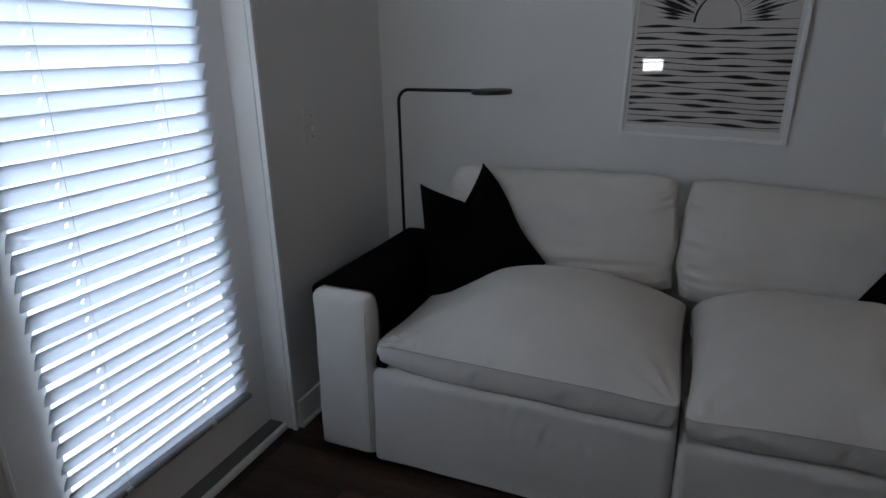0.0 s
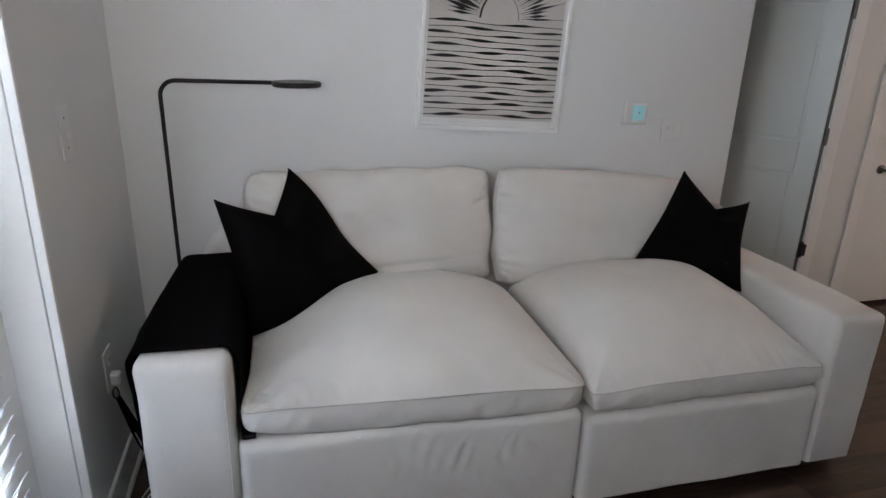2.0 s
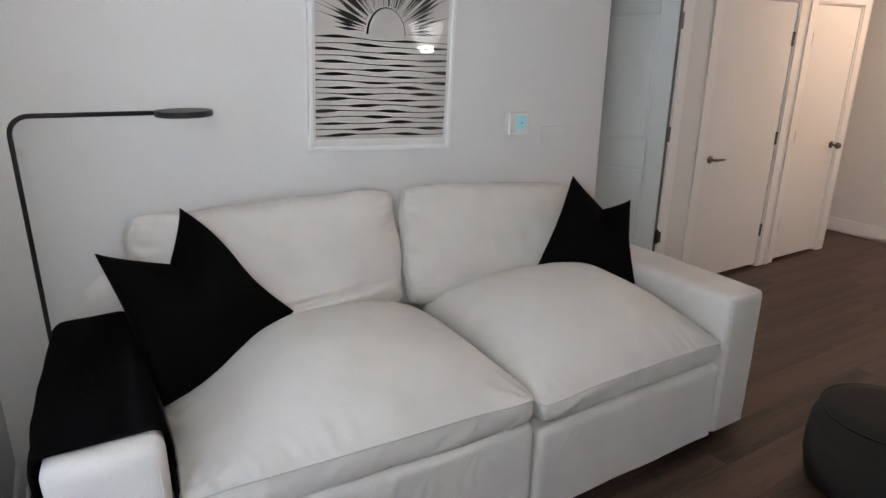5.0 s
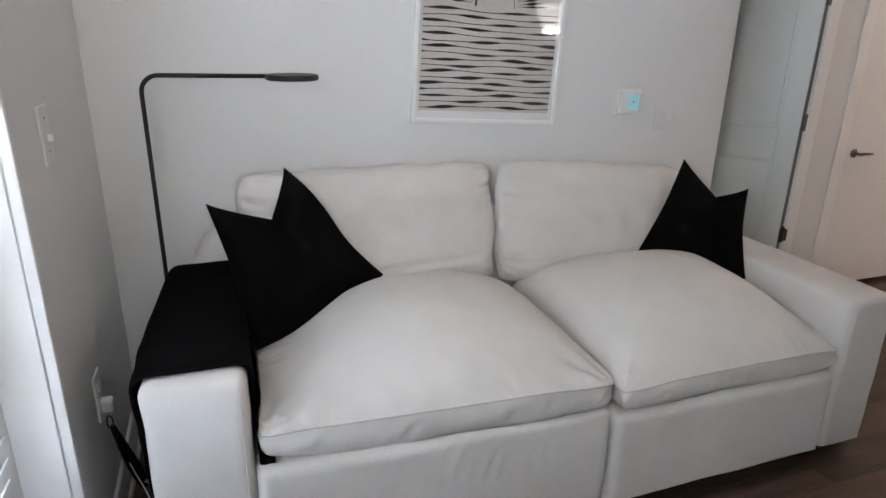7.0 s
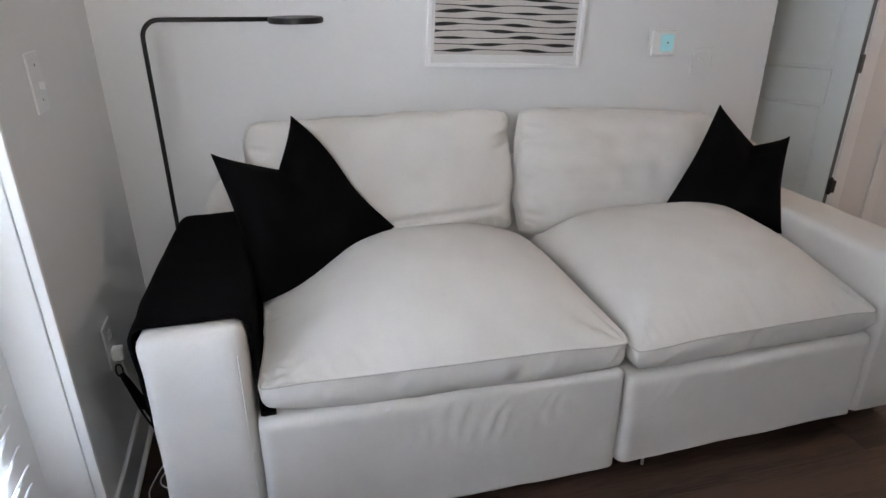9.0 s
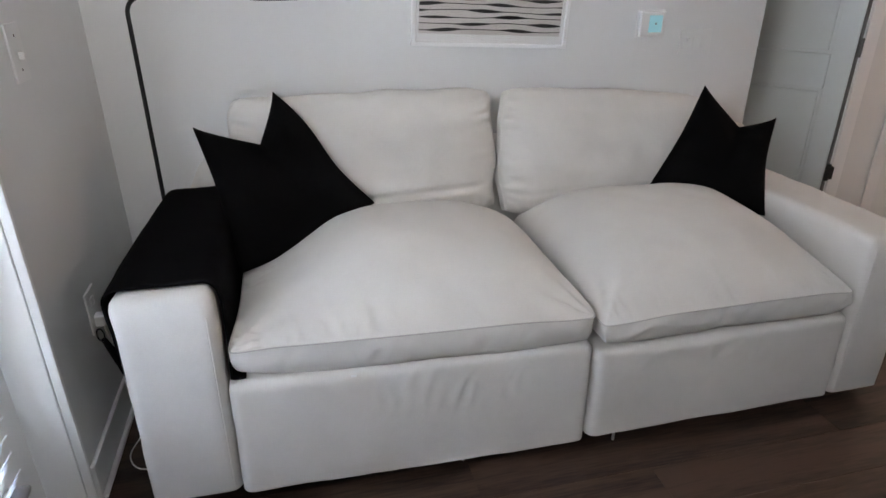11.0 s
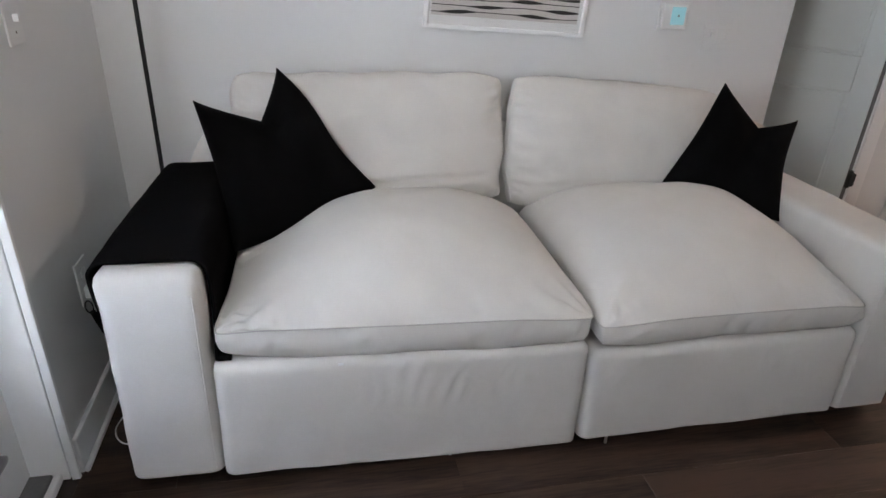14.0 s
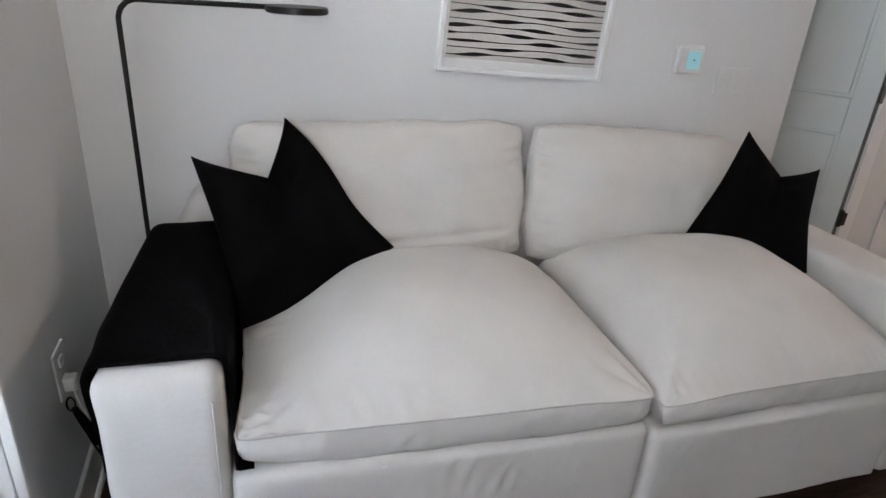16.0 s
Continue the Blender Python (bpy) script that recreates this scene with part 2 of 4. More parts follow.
def soft_box(x0, x1, y0, y1, z0, z1, r, div=0.03, puff=0.0, lump=0.004, seed=1, folds=None):
    """A stuffed, cloth-covered block: rounded edges, slightly bulging faces, uneven surface."""
    bm = bmesh.new()
    size = (x1 - x0, y1 - y0, z1 - z0)
    c = Vector(((x0 + x1) / 2, (y0 + y1) / 2, (z0 + z1) / 2))
    n = [max(2, int(s / div)) for s in size]
    verts = {}

    def vert(i, j, k):
        key = (i, j, k)
        if key not in verts:
            q = Vector((-1 + 2 * i / n[0], -1 + 2 * j / n[1], -1 + 2 * k / n[2]))
            # crowd the lines towards the edges
            q = Vector([math.copysign(abs(a) ** 0.95, a) for a in q])
            p = Vector((q.x * size[0] / 2, q.y * size[1] / 2, q.z * size[2] / 2))
            inner = Vector([max(-(size[a] / 2 - r), min(size[a] / 2 - r, p[a])) for a in range(3)])
            d = p - inner
            if d.length > 1e-6:
                p = inner + d.normalized() * r
            nrm = d.normalized() if d.length > 1e-6 else q.normalized()
            bulge = puff * (1 - min(1, abs(q.x)) ** 2.5 * 0.9) * (1 - min(1, abs(q.y)) ** 2.5 * 0.9) * (1 - min(1, abs(q.z)) ** 2.5 * 0.9)
            p = p + nrm * bulge
            w = c + p
            p = p + nrm * (lump * wob(w, 5, seed) + lump * 0.45 * wob(w, 14, seed + 3))
            if folds:
                p = p + nrm * folds(w)
            verts[key] = bm.verts.new(c + p)
        return verts[key]

    def quad(a, b, cc, d):
        bm.faces.new((vert(*a), vert(*b), vert(*cc), vert(*d)))

    for i in range(n[0]):
        for j in range(n[1]):
            quad((i, j, 0), (i, j + 1, 0), (i + 1, j + 1, 0), (i + 1, j, 0))
            quad((i, j, n[2]), (i + 1, j, n[2]), (i + 1, j + 1, n[2]), (i, j + 1, n[2]))
    for i in range(n[0]):
        for k in range(n[2]):
            quad((i, 0, k), (i + 1, 0, k), (i + 1, 0, k + 1), (i, 0, k + 1))
            quad((i, n[1], k), (i, n[1], k + 1), (i + 1, n[1], k + 1), (i + 1, n[1], k))
    for j in range(n[1]):
        for k in range(n[2]):
            quad((0, j, k), (0, j, k + 1), (0, j + 1, k + 1), (0, j + 1, k))
            quad((n[0], j, k), (n[0], j + 1, k), (n[0], j + 1, k + 1), (n[0], j, k + 1))
    bmesh.ops.recalc_face_normals(bm, faces=bm.faces)
    return bm


def sheet(grid):
    """A bmesh from a grid (rows of points)."""
    bm = bmesh.new()
    vs = [[bm.verts.new(p) for p in row] for row in grid]
    for a, b in zip(vs, vs[1:]):
        for i in range(len(a) - 1):
            bm.faces.new((a[i], a[i + 1], b[i + 1], b[i]))
    return bm


def pillow_mesh(tl, tr, bl, br, notch, thick, n=34, seed=1, bow=0.022, sway=0.0, low=0.02):
    """A knife-edge pillow stretched between four pointed corners, its upper edge struck down to a notch."""
    tl, tr, bl, br, notch = [Vector(p) for p in (tl, tr, bl, br, notch)]
    normal = (br - tl).cross(tr - bl).normalized()
    if normal.y > 0:
        normal = -normal
    cen = (tl + tr + bl + br) / 4

    def edge(a, b, t, bow, sway=0.0):
        p = a.lerp(b, t)
        return p + (cen - p).normalized() * (bow + sway * math.cos(math.pi * t)) * 4 * t * (1 - t)

    def upper(t):
        w = (1 - abs(2 * t - 1)) ** 0.85
        return tl.lerp(tr, t) + (notch - (tl + tr) / 2) * w

    def surf(u, v):
        lo, hi, le, ri = edge(bl, br, u, low), upper(u), edge(bl, tl, v, 0.012), edge(br, tr, v, bow, sway)
        return lo * (1 - v) + hi * v + le * (1 - u) + ri * u - (bl * (1 - u) * (1 - v) + br * u * (1 - v) + tl * (1 - u) * v + tr * u * v)

    bm = bmesh.new()
    V = {}
    for s in (0, 1):
        for j in range(n + 1):
            for i in range(n + 1):
                rim = i in (0, n) or j in (0, n)
                key = (0 if rim else s, i, j)
                if key in V:
                    continue
                u, v = 0.5 - 0.5 * math.cos(math.pi * i / n), 0.5 - 0.5 * math.cos(math.pi * j / n)
                a, b = 2 * u - 1, 2 * v - 1
                f = max(0.0, 1 - a ** 4) ** 0.6 * max(0.0, 1 - b ** 4) ** 0.6
                p = surf(u, v)
                if not rim:
                    cleft = 1 - 0.75 * max(0.0, v) ** 2 * math.exp(-((u - 0.5) / 0.14) ** 2)
                    fold = 0.016 * math.exp(-((u - 0.66) / 0.16) ** 2) * (math.exp(-((v - 0.80) / 0.05) ** 2) - 1.2 * math.exp(-((v - 0.90) / 0.05) ** 2))
                    h = thick / 2 * f * cleft + fold * (s == 0) + f * (0.012 * wob(p, 8, seed) + 0.007 * wob(p, 19, seed + 2))
                    p = p + normal * (h if s == 0 else -0.8 * h)
                V[key] = bm.verts.new(p)
    for s in (0, 1):
        def g(i, j):
            return V[0 if i in (0, n) or j in (0, n) else s, i, j]
        for j in range(n):
            for i in range(n):
                q = (g(i, j), g(i + 1, j), g(i + 1, j + 1), g(i, j + 1))
                bm.faces.new(q if s else q[::-1])
    bmesh.ops.recalc_face_normals(bm, faces=bm.faces)
    ring = [(i, 0) for i in range(n)] + [(n, j) for j in range(n)] + [(i, n) for i in range(n, 0, -1)] + [(0, j) for j in range(n, 0, -1)]
    return bm, [V[0, i, j].co.copy() for i, j in ring]

AJAR_DEG = 57
ART_TILT = 2.6


# ---- large structure ----
T = 0.14
# back wall behind the sofa, ending in a free outer corner
structure("wall_north", B(LEFT - 0.3, END_X, BACK, BACK + T, 0, CEIL), WALL, "pale grey painted wall behind the sofa", "wall")
structure("wall_return", B(END_X - T, END_X, BACK + T, HALL_Y + T, 0, CEIL), WALL, "pale grey painted wall return beside the hall", "wall")
# left wall in four pieces round the garden door
DY0, DY1, DTOP = 0.75, JAMB, 2.12
structure("wall_west", B(LEFT - 0.3, WEST, JAMB - 0.001, BACK, 0, CEIL), WALL, "pale grey painted wall with switch and outlet", "wall")
# This second opening is an addition, out of view, to hold the fill lamp.
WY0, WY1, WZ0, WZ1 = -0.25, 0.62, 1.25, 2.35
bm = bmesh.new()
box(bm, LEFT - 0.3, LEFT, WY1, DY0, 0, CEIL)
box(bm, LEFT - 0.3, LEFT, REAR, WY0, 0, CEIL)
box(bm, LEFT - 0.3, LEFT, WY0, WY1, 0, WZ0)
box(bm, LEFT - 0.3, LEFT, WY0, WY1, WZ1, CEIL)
structure("wall_west_near", bm, WALL, "pale grey painted wall with an added unseen window opening", "wall")
structure("wall_west_lintel", B(LEFT - 0.3, LEFT, DY0, DY1, DTOP, CEIL), WALL, "pale grey wall above the glazed door", "wall")
# Unseen end wall, given the darker paint to weaken the room's bounce.
structure("wall_south", B(LEFT - 0.3, RIGHT + T, REAR - T, REAR, 0, CEIL), DIMMING_WALL, "plain unseen end wall, greyed to dim the bounce light", "wall")
structure("wall_east", B(RIGHT, RIGHT + T, REAR - T, BEYOND, 0, CEIL), WALL, "plain pale wall at the end of the hall", "wall")
# hall wall: doorway, closet door, second door
D1, D2 = (2.985, 3.875), (4.07, 4.745)
OPEN0, OPEN1 = END_X, 2.60
HEAD = 2.04
HW = 4.86
bm = bmesh.new()
box(bm, OPEN1 + 0.02, D1[0], HALL_Y, HALL_Y + T, 0, CEIL)
box(bm, D1[1], D2[0], HALL_Y, HALL_Y + T, 0, CEIL)
box(bm, D2[1], HW, HALL_Y, HALL_Y + T, 0, CEIL)
for a, b in (D1, D2, (OPEN0, OPEN1 + 0.02)):
    box(bm, a, b, HALL_Y, HALL_Y + T, HEAD, CEIL)
structure("wall_hall", bm, WALL, "pale painted hall wall with white doors", "wall")
structure("wall_hall_side", B(HW - T, HW, HALL_Y + T, BEYOND, 0, CEIL), WALL, "plain pale wall round the hall corner", "wall")
structure("wall_beyond", B(LEFT - 0.3, RIGHT + T, BEYOND, BEYOND + T, 0, CEIL), WALL, "plain pale wall closing the rooms beyond", "wall")
# Unseen wall, added to stop outdoor light leaking through to the hall.
structure("wall_west_beyond", B(LEFT - 0.3, LEFT, BACK + T, BEYOND, 0, CEIL), WALL, "plain added wall keeping outdoor light out of the room beyond", "wall")
structure("closet_partition", B(2.76, 2.86, HALL_Y + T, BEYOND, 0, CEIL), WALL, "plain pale wall behind the doors", "wall")
structure("ceiling", B(LEFT - 0.3, RIGHT + T, REAR - T, BEYOND + T, CEIL, CEIL + 0.1), CEILING, "plain white ceiling", "ceiling")
structure("backdrop", B(-3.1, -3.0, -12, 14, -0.12, 7), HAZE, "bright hazy outdoors beyond the glass", "backdrop")
structure("ground", B(-60, LEFT - 0.3, -60, 60, -0.2, -0.12), OUTSIDE, "pale paved ground outside the door", "ground")


def skirting(name, x0, x1, y0, y1, side, label):
    """Baseboard with a rounded shoe moulding; side: the way it faces."""
    bm = bmesh.new()
    box(bm, x0, x1, y0, y1, 0.0, 0.135, 0.003, 1)
    ob = structure(name, bm, TRIM, label, "baseboard")
    dx, dy = side
    s = bmesh.new()
    box(s, x1 if dx > 0 else x0, (x1 + 0.016) if dx > 0 else x1, y0 - (0.016 if dy < 0 else 0), y0 if dy < 0 else y1, 0.0, 0.02, 0.006, 2)
    part("shoe_moulding", s, TRIM, ob)
    return ob


skirting("baseboard_west", WEST, WEST + 0.014, JAMB + 0.01, BACK, (1, 0), "white painted baseboard under the switch wall")
skirting("baseboard_north", WEST + 0.03, END_X, BACK - 0.014, BACK, (0, -1), "white painted baseboard behind the sofa")
skirting("baseboard_closet", D1[1] + 0.082, D2[0] - 0.082, HALL_Y - 0.014, HALL_Y, (0, -1), "white baseboard between the hall doors")
skirting("baseboard_east", RIGHT - 0.014, RIGHT, 1.2, BEYOND, (0, 0), "white baseboard on the end wall")

# recess of the garden door
bm = bmesh.new()
box(bm, LEFT - 0.02, LEFT + 0.004, JAMB - 0.016, JAMB, 0, DTOP + 0.02, 0.002, 1)
box(bm, DOOR_X - 0.02, LEFT - 0.026, JAMB - 0.012, JAMB, 0, DTOP, 0.002, 1)
structure("trim_jamb", bm, TRIM, "white painted door jamb lining with corner bead", "trim")
bm = bmesh.new()
box(bm, LEFT - 0.02, LEFT + 0.004, DY0, DY0 + 0.016, 0, DTOP + 0.02, 0.002, 1)
box(bm, DOOR_X - 0.02, LEFT - 0.026, DY0, DY0 + 0.012, 0, DTOP, 0.002, 1)
structure("trim_jamb_near", bm, TRIM, "white painted door jamb lining", "trim")
structure("trim_head", B(DOOR_X - 0.02, LEFT, DY0 + 0.012, JAMB - 0.012, DTOP - 0.012, DTOP), TRIM, "white painted door head lining", "trim")
sill = tagged(thing("door_sill", (-1.28, 1.35, 0), "grey metal door threshold with white nosing", "threshold"), kind="structure")
part("sill_plate", B(-1.46, -1.262, DY0 + 0.013, JAMB - 0.013, 0.0, 0.032, 0.004, 1), GREY_SILL, sill)
part("sill_nosing", B(-1.260, -1.236, DY0 + 0.013, JAMB - 0.013, 0.0, 0.030, 0.006, 2), TRIM, sill, "white painted nosing strip")

# garden door: stiles and rails round one tall pane
door = tagged(thing("door_1", (DOOR_X, 1.35, 0), "white glazed garden door with closed blind", "door"), kind="structure")
GY0, GY1, GZ0, GZ1 = 0.99, 1.745, 0.30, 1.98
DZ0 = 0.036
part("stile", B(DOOR_X - 0.045, DOOR_X, DY0 + 0.016, GY0, DZ0, DTOP - 0.016, 0.003, 1), TRIM, door)
part("stile", B(DOOR_X - 0.045, DOOR_X, GY1, JAMB - 0.016, DZ0, DTOP - 0.016, 0.003, 1), TRIM, door)
part("rail", B(DOOR_X - 0.045, DOOR_X, GY0 + 0.001, GY1 - 0.001, DZ0, GZ0, 0.003, 1), TRIM, door)
part("rail", B(DOOR_X - 0.045, DOOR_X, GY0 + 0.001, GY1 - 0.001, GZ1, DTOP - 0.016, 0.003, 1), TRIM, door)
pane = part("pane", B(DOOR_X - 0.030, DOOR_X - 0.024, GY0 + 0.001, GY1 - 0.001, GZ0 + 0.001, GZ1 - 0.001), GLASS, door, "clear glass pane")
pane.visible_shadow = False

# venetian blind hung on the door
blind = thing("venetian_blind", (-1.29, 1.36, 2.0), "white vinyl venetian blind, slats half open", "blind")
BY0, BY1, PITCH, SLATW = 0.955, 1.775, 0.0587, 0.063
BX = DOOR_X + 0.034
CORDS = (1.135, 1.54)
part("headrail", B(DOOR_X + 0.002, DOOR_X + 0.062, BY0, BY1, 1.99, 2.045, 0.004, 1), SLAT, blind)


def slat_mesh():
    """A curved slat with two slots through which the cords run."""
    bm = bmesh.new()
    ys = [BY0]
    for c in CORDS:
        ys += [c - 0.006, c + 0.006]
    ys.append(BY1)
    face = []
    for s in (0.0, -0.0028):
        face.append([[bm.verts.new(((-1 + k / 3) * SLATW / 2, y, s + 0.004 * (1 - (-1 + k / 3) ** 2))) for y in ys] for k in range(7)])
    hi, lo = face
    for k in range(6):
        for c in range(len(ys) - 1):
            if c % 2 and k in (2, 3):
                continue
            bm.faces.new((hi[k][c], hi[k + 1][c], hi[k + 1][c + 1], hi[k][c + 1]))
            bm.faces.new((lo[k][c], lo[k][c + 1], lo[k + 1][c + 1], lo[k + 1][c]))
    for c in (1, 3):
        for k0, c0, k1, c1 in ((2, c, 2, c + 1), (4, c, 4, c + 1), (2, c, 3, c), (3, c, 4, c), (2, c + 1, 3, c + 1), (3, c + 1, 4, c + 1)):
            bm.faces.new((hi[k0][c0], hi[k1][c1], lo[k1][c1], lo[k0][c0]))
    for k in (0, 6):
        for c in range(len(ys) - 1):
            bm.faces.new((hi[k][c], hi[k][c + 1], lo[k][c + 1], lo[k][c]))
    for c in (0, len(ys) - 1):
        for k in range(6):
            bm.faces.new((hi[k][c], hi[k + 1][c], lo[k + 1][c], lo[k][c]))
    bmesh.ops.recalc_face_normals(bm, faces=bm.faces)
    me = bpy.data.meshes.new("slat")
    bm.to_mesh(me)
    bm.free()
    me.materials.append(SLAT)
    return me


slat = slat_mesh()
for k in range(29):
    z = 1.803 + 3 * PITCH - k * PITCH
    if z < 0.32:
        break
    ob = new("slat", slat)
    ob.parent = blind
    ob.matrix_parent_inverse = blind.matrix_basis.inverted()
    # room-side edge high, so that the slats open for a view downwards
    ob.matrix_basis = pose(BX, 0.0012 * math.sin(k * 2.1), z - 0.026, 0.15 * math.sin(k * 1.7), -65 + 2.0 * math.sin(k * 1.3))
part("bottom_rail", soft_box(BX - 0.03, BX + 0.03, BY0, BY1, 0.262, 0.286, 0.009, 0.02, 0, 0, 1), RAIL_GREY, blind, "glossy grey bottom rail", smooth=True)
for y in CORDS:
    for dx in (-0.031, 0.031):
        part("ladder_cord", tube(bmesh.new(), [(BX + dx, y, 0.28), (BX + dx, y + 0.001, 1.1), (BX + dx, y, 1.99)], 0.0007, 5), CORD, blind)
    part("cord_plug", soft_box(BX + 0.024, BX + 0.036, y - 0.012, y + 0.012, 0.264, 0.286, 0.004, 0.006, 0, 0), PLASTIC, blind)

# ---- hall doors ----
def hall_door(name, x0, x1, hinge_right, label, lever=True):
    d = tagged(thing(name, ((x0 + x1) / 2, HALL_Y, 0), label, "door"), kind="structure")
    y = HALL_Y + 0.006
    part("slab", B(x0 + 0.022, x1 - 0.022, y, y + 0.04, 0.022, HEAD - 0.022, 0.002, 1), DOOR, d)
    for a, b in ((x0 + 0.001, x0 + 0.019), (x1 - 0.019, x1 - 0.001)):
        part("jamb", B(a, b, HALL_Y - 0.002, HALL_Y + T - 0.01, 0, HEAD - 0.001), TRIM, d)
    part("jamb_head", B(x0 + 0.019, x1 - 0.019, HALL_Y - 0.002, HALL_Y + T - 0.01, HEAD - 0.019, HEAD - 0.001), TRIM, d)
    for a, b in ((x0 - 0.075, x0 + 0.008), (x1 - 0.008, x1 + 0.075)):
        part("casing", B(a, b, HALL_Y - 0.013, HALL_Y - 0.003, 0, HEAD + 0.07, 0.004, 2), TRIM, d)
    part("casing_head", B(x0 + 0.008, x1 - 0.008, HALL_Y - 0.018, HALL_Y - 0.003, HEAD - 0.008, HEAD + 0.07, 0.004, 2), TRIM, d)
    hx = x1 - 0.021 if hinge_right else x0 + 0.021
    for z in (0.31, 1.045, 1.77):
        h = bmesh.new()
        box(h, hx - 0.014, hx + 0.014, y - 0.0035, y - 0.0005, z - 0.05, z + 0.05)
        disc(h, (hx, y - 0.006, z), 0.006, 0.1, 12)
        part("hinge", h, CHROME, d, "brushed nickel hinge")
    kx = x0 + 0.10 if hinge_right else x1 - 0.085
    h = bmesh.new()
    disc(h, (kx, y - 0.005, 0.94), 0.028, 0.01, 28, 0.002, "y")
    tube(h, [(kx, y - 0.008, 0.94), (kx, y - 0.05, 0.94)], 0.009, 12)
    if lever:
        s = 1 if hinge_right else -1
        tube(h, [(kx, y - 0.05, 0.94), (kx + s * 0.03, y - 0.055, 0.941), (kx + s * 0.075, y - 0.055, 0.94), (kx + s * 0.11, y - 0.05, 0.938)], [0.010, 0.009, 0.008, 0.007], 12)
    else:
        bmesh.ops.create_uvsphere(h, u_segments=18, v_segments=12, radius=0.027, matrix=Matrix.Translation((kx, y - 0.06, 0.94)))
    part("handle", h, CHROME, d, "polished nickel handle", True)
    return d


hall_door("door_2", D1[0], D1[1], True, "white flush closet door with lever handle, closed")
hall_door("door_3", D2[0], D2[1], False, "white flush hall door with knob, closed", False)

# pale panelled door standing ajar beside the back wall
ajar = tagged(thing("door_4", (2.585, HALL_Y - 0.02, 0), "pale panelled door standing ajar", "door"), kind="structure")
A = Matrix.Translation((2.585, HALL_Y, 0)) @ pose(0, 0, 0, 0, 0, -AJAR_DEG)


def in_door(bm):
    bmesh.ops.transform(bm, matrix=A, verts=bm.verts)
    return bm


W4 = 0.80
part("slab_core", in_door(B(-W4, -0.004, 0.013, 0.027, 0.012, HEAD - 0.02)), COOL_CAST_DOOR, ajar)
for a, b, c, d in ((-W4, -W4 + 0.115, 0.012, HEAD - 0.02), (-0.119, -0.004, 0.012, HEAD - 0.02)):
    part("stile", in_door(B(a, b, 0.0, 0.040, c, d, 0.003, 1)), COOL_CAST_DOOR, ajar)
for c, d in ((0.012, 0.24), (0.91, 1.105), (HEAD - 0.14, HEAD - 0.02)):
    part("rail", in_door(B(-W4 + 0.116, -0.120, 0.0, 0.040, c, d, 0.006, 2)), COOL_CAST_DOOR, ajar)
for c, d in ((0.24, 0.91), (1.105, HEAD - 0.14)):
    part("panel", in_door(B(-W4 + 0.134, -0.138, 0.005, 0.035, c + 0.016, d - 0.016, 0.007, 2)), COOL_CAST_DOOR, ajar)
for z, big in ((1.86, 0), (1.15, 0), (0.44, 1)):
    h = bmesh.new()
    box(h, 2.582, 2.606, HALL_Y - 0.008, HALL_Y - 0.004, z - 0.05, z + 0.05)
    disc(h, (2.592, HALL_Y - 0.014, z), 0.011, 0.1, 16)
    if big:
        box(h, 2.576, 2.612, HALL_Y - 0.036, HALL_Y - 0.0085, z - 0.038, z + 0.038, 0.004)
    part("hinge", h, DARK_RUBBER if big else CHROME, ajar, "black hinge" if big else "nickel hinge")
# Shade of the hinge gap, built as a dark grey strip.
part("gap_shade_strip", B(2.5875, 2.6032, HALL_Y - 0.003, HALL_Y + 0.03, 0.02, HEAD - 0.03), GAP_SHADE, ajar, "dark strip standing for the shade in the hinge gap")
part("jamb", B(2.604, 2.622, HALL_Y - 0.002, HALL_Y + T - 0.01, 0, HEAD - 0.001), TRIM, ajar)
part("casing", B(2.612, 2.70, HALL_Y - 0.013, HALL_Y - 0.003, 0, HEAD + 0.07, 0.004, 2), TRIM, ajar)


# ---- the sofa ----
SF = 1.84            # front plane
XL0, XL1, XM, XR1, XR0 = -1.018, -0.742, 0.410, 1.430, 1.668
ARM, ARM_R, ARM_END = 0.735, 0.70, 2.755
BASE0, BASE1 = 0.036, 0.425
SB = 2.93
sofa = thing("sofa", (0.34, 2.4, 0), "deep off-white linen two-seat sofa with plump cushions", "sofa")


def front_folds(x0, x1, a0, a1, deep):
    """Slanting pulls in the cloth under the upper edge, over the stretch a0 to a1 of the width."""
    c, hw = x0 + (a0 + a1) / 2 * (x1 - x0), (a1 - a0) / 2 * (x1 - x0)

    def f(w):
        if w.y > SF + 0.2:
            return 0.0
        env = math.exp(-abs((w.x - c) / hw) ** 3)
        high = math.exp(-((w.z - 0.35) / 0.06) ** 2)
        bend = noise.noise(Vector((w.x * 7, w.z * 8, 3.3)))
        patch = max(0.0, 0.45 + 1.4 * noise.noise(Vector((w.x * 9, w.z * 7, 8.1))))
        ridge = math.sin(118 * (w.x - 0.35 * w.z) + 9 * bend) * patch
        broad = noise.noise(Vector((w.x * 6, w.z * 9, 1.7)))
        return deep * env * high * ridge + 0.004 * broad
    return f


def left_folds(w):
    return 0.003 * wob(w, 9, 4) * math.exp(-((w.z - 0.6) / 0.12) ** 2)




def tapered(bm):
    """Draws the outer side in towards the back."""
    for v in bm.verts:
        if v.co.x < (XL0 + XL1) / 2:
            v.co.x += 0.052 * max(0, v.co.y - SF) / (ARM_END - SF)
    return bm


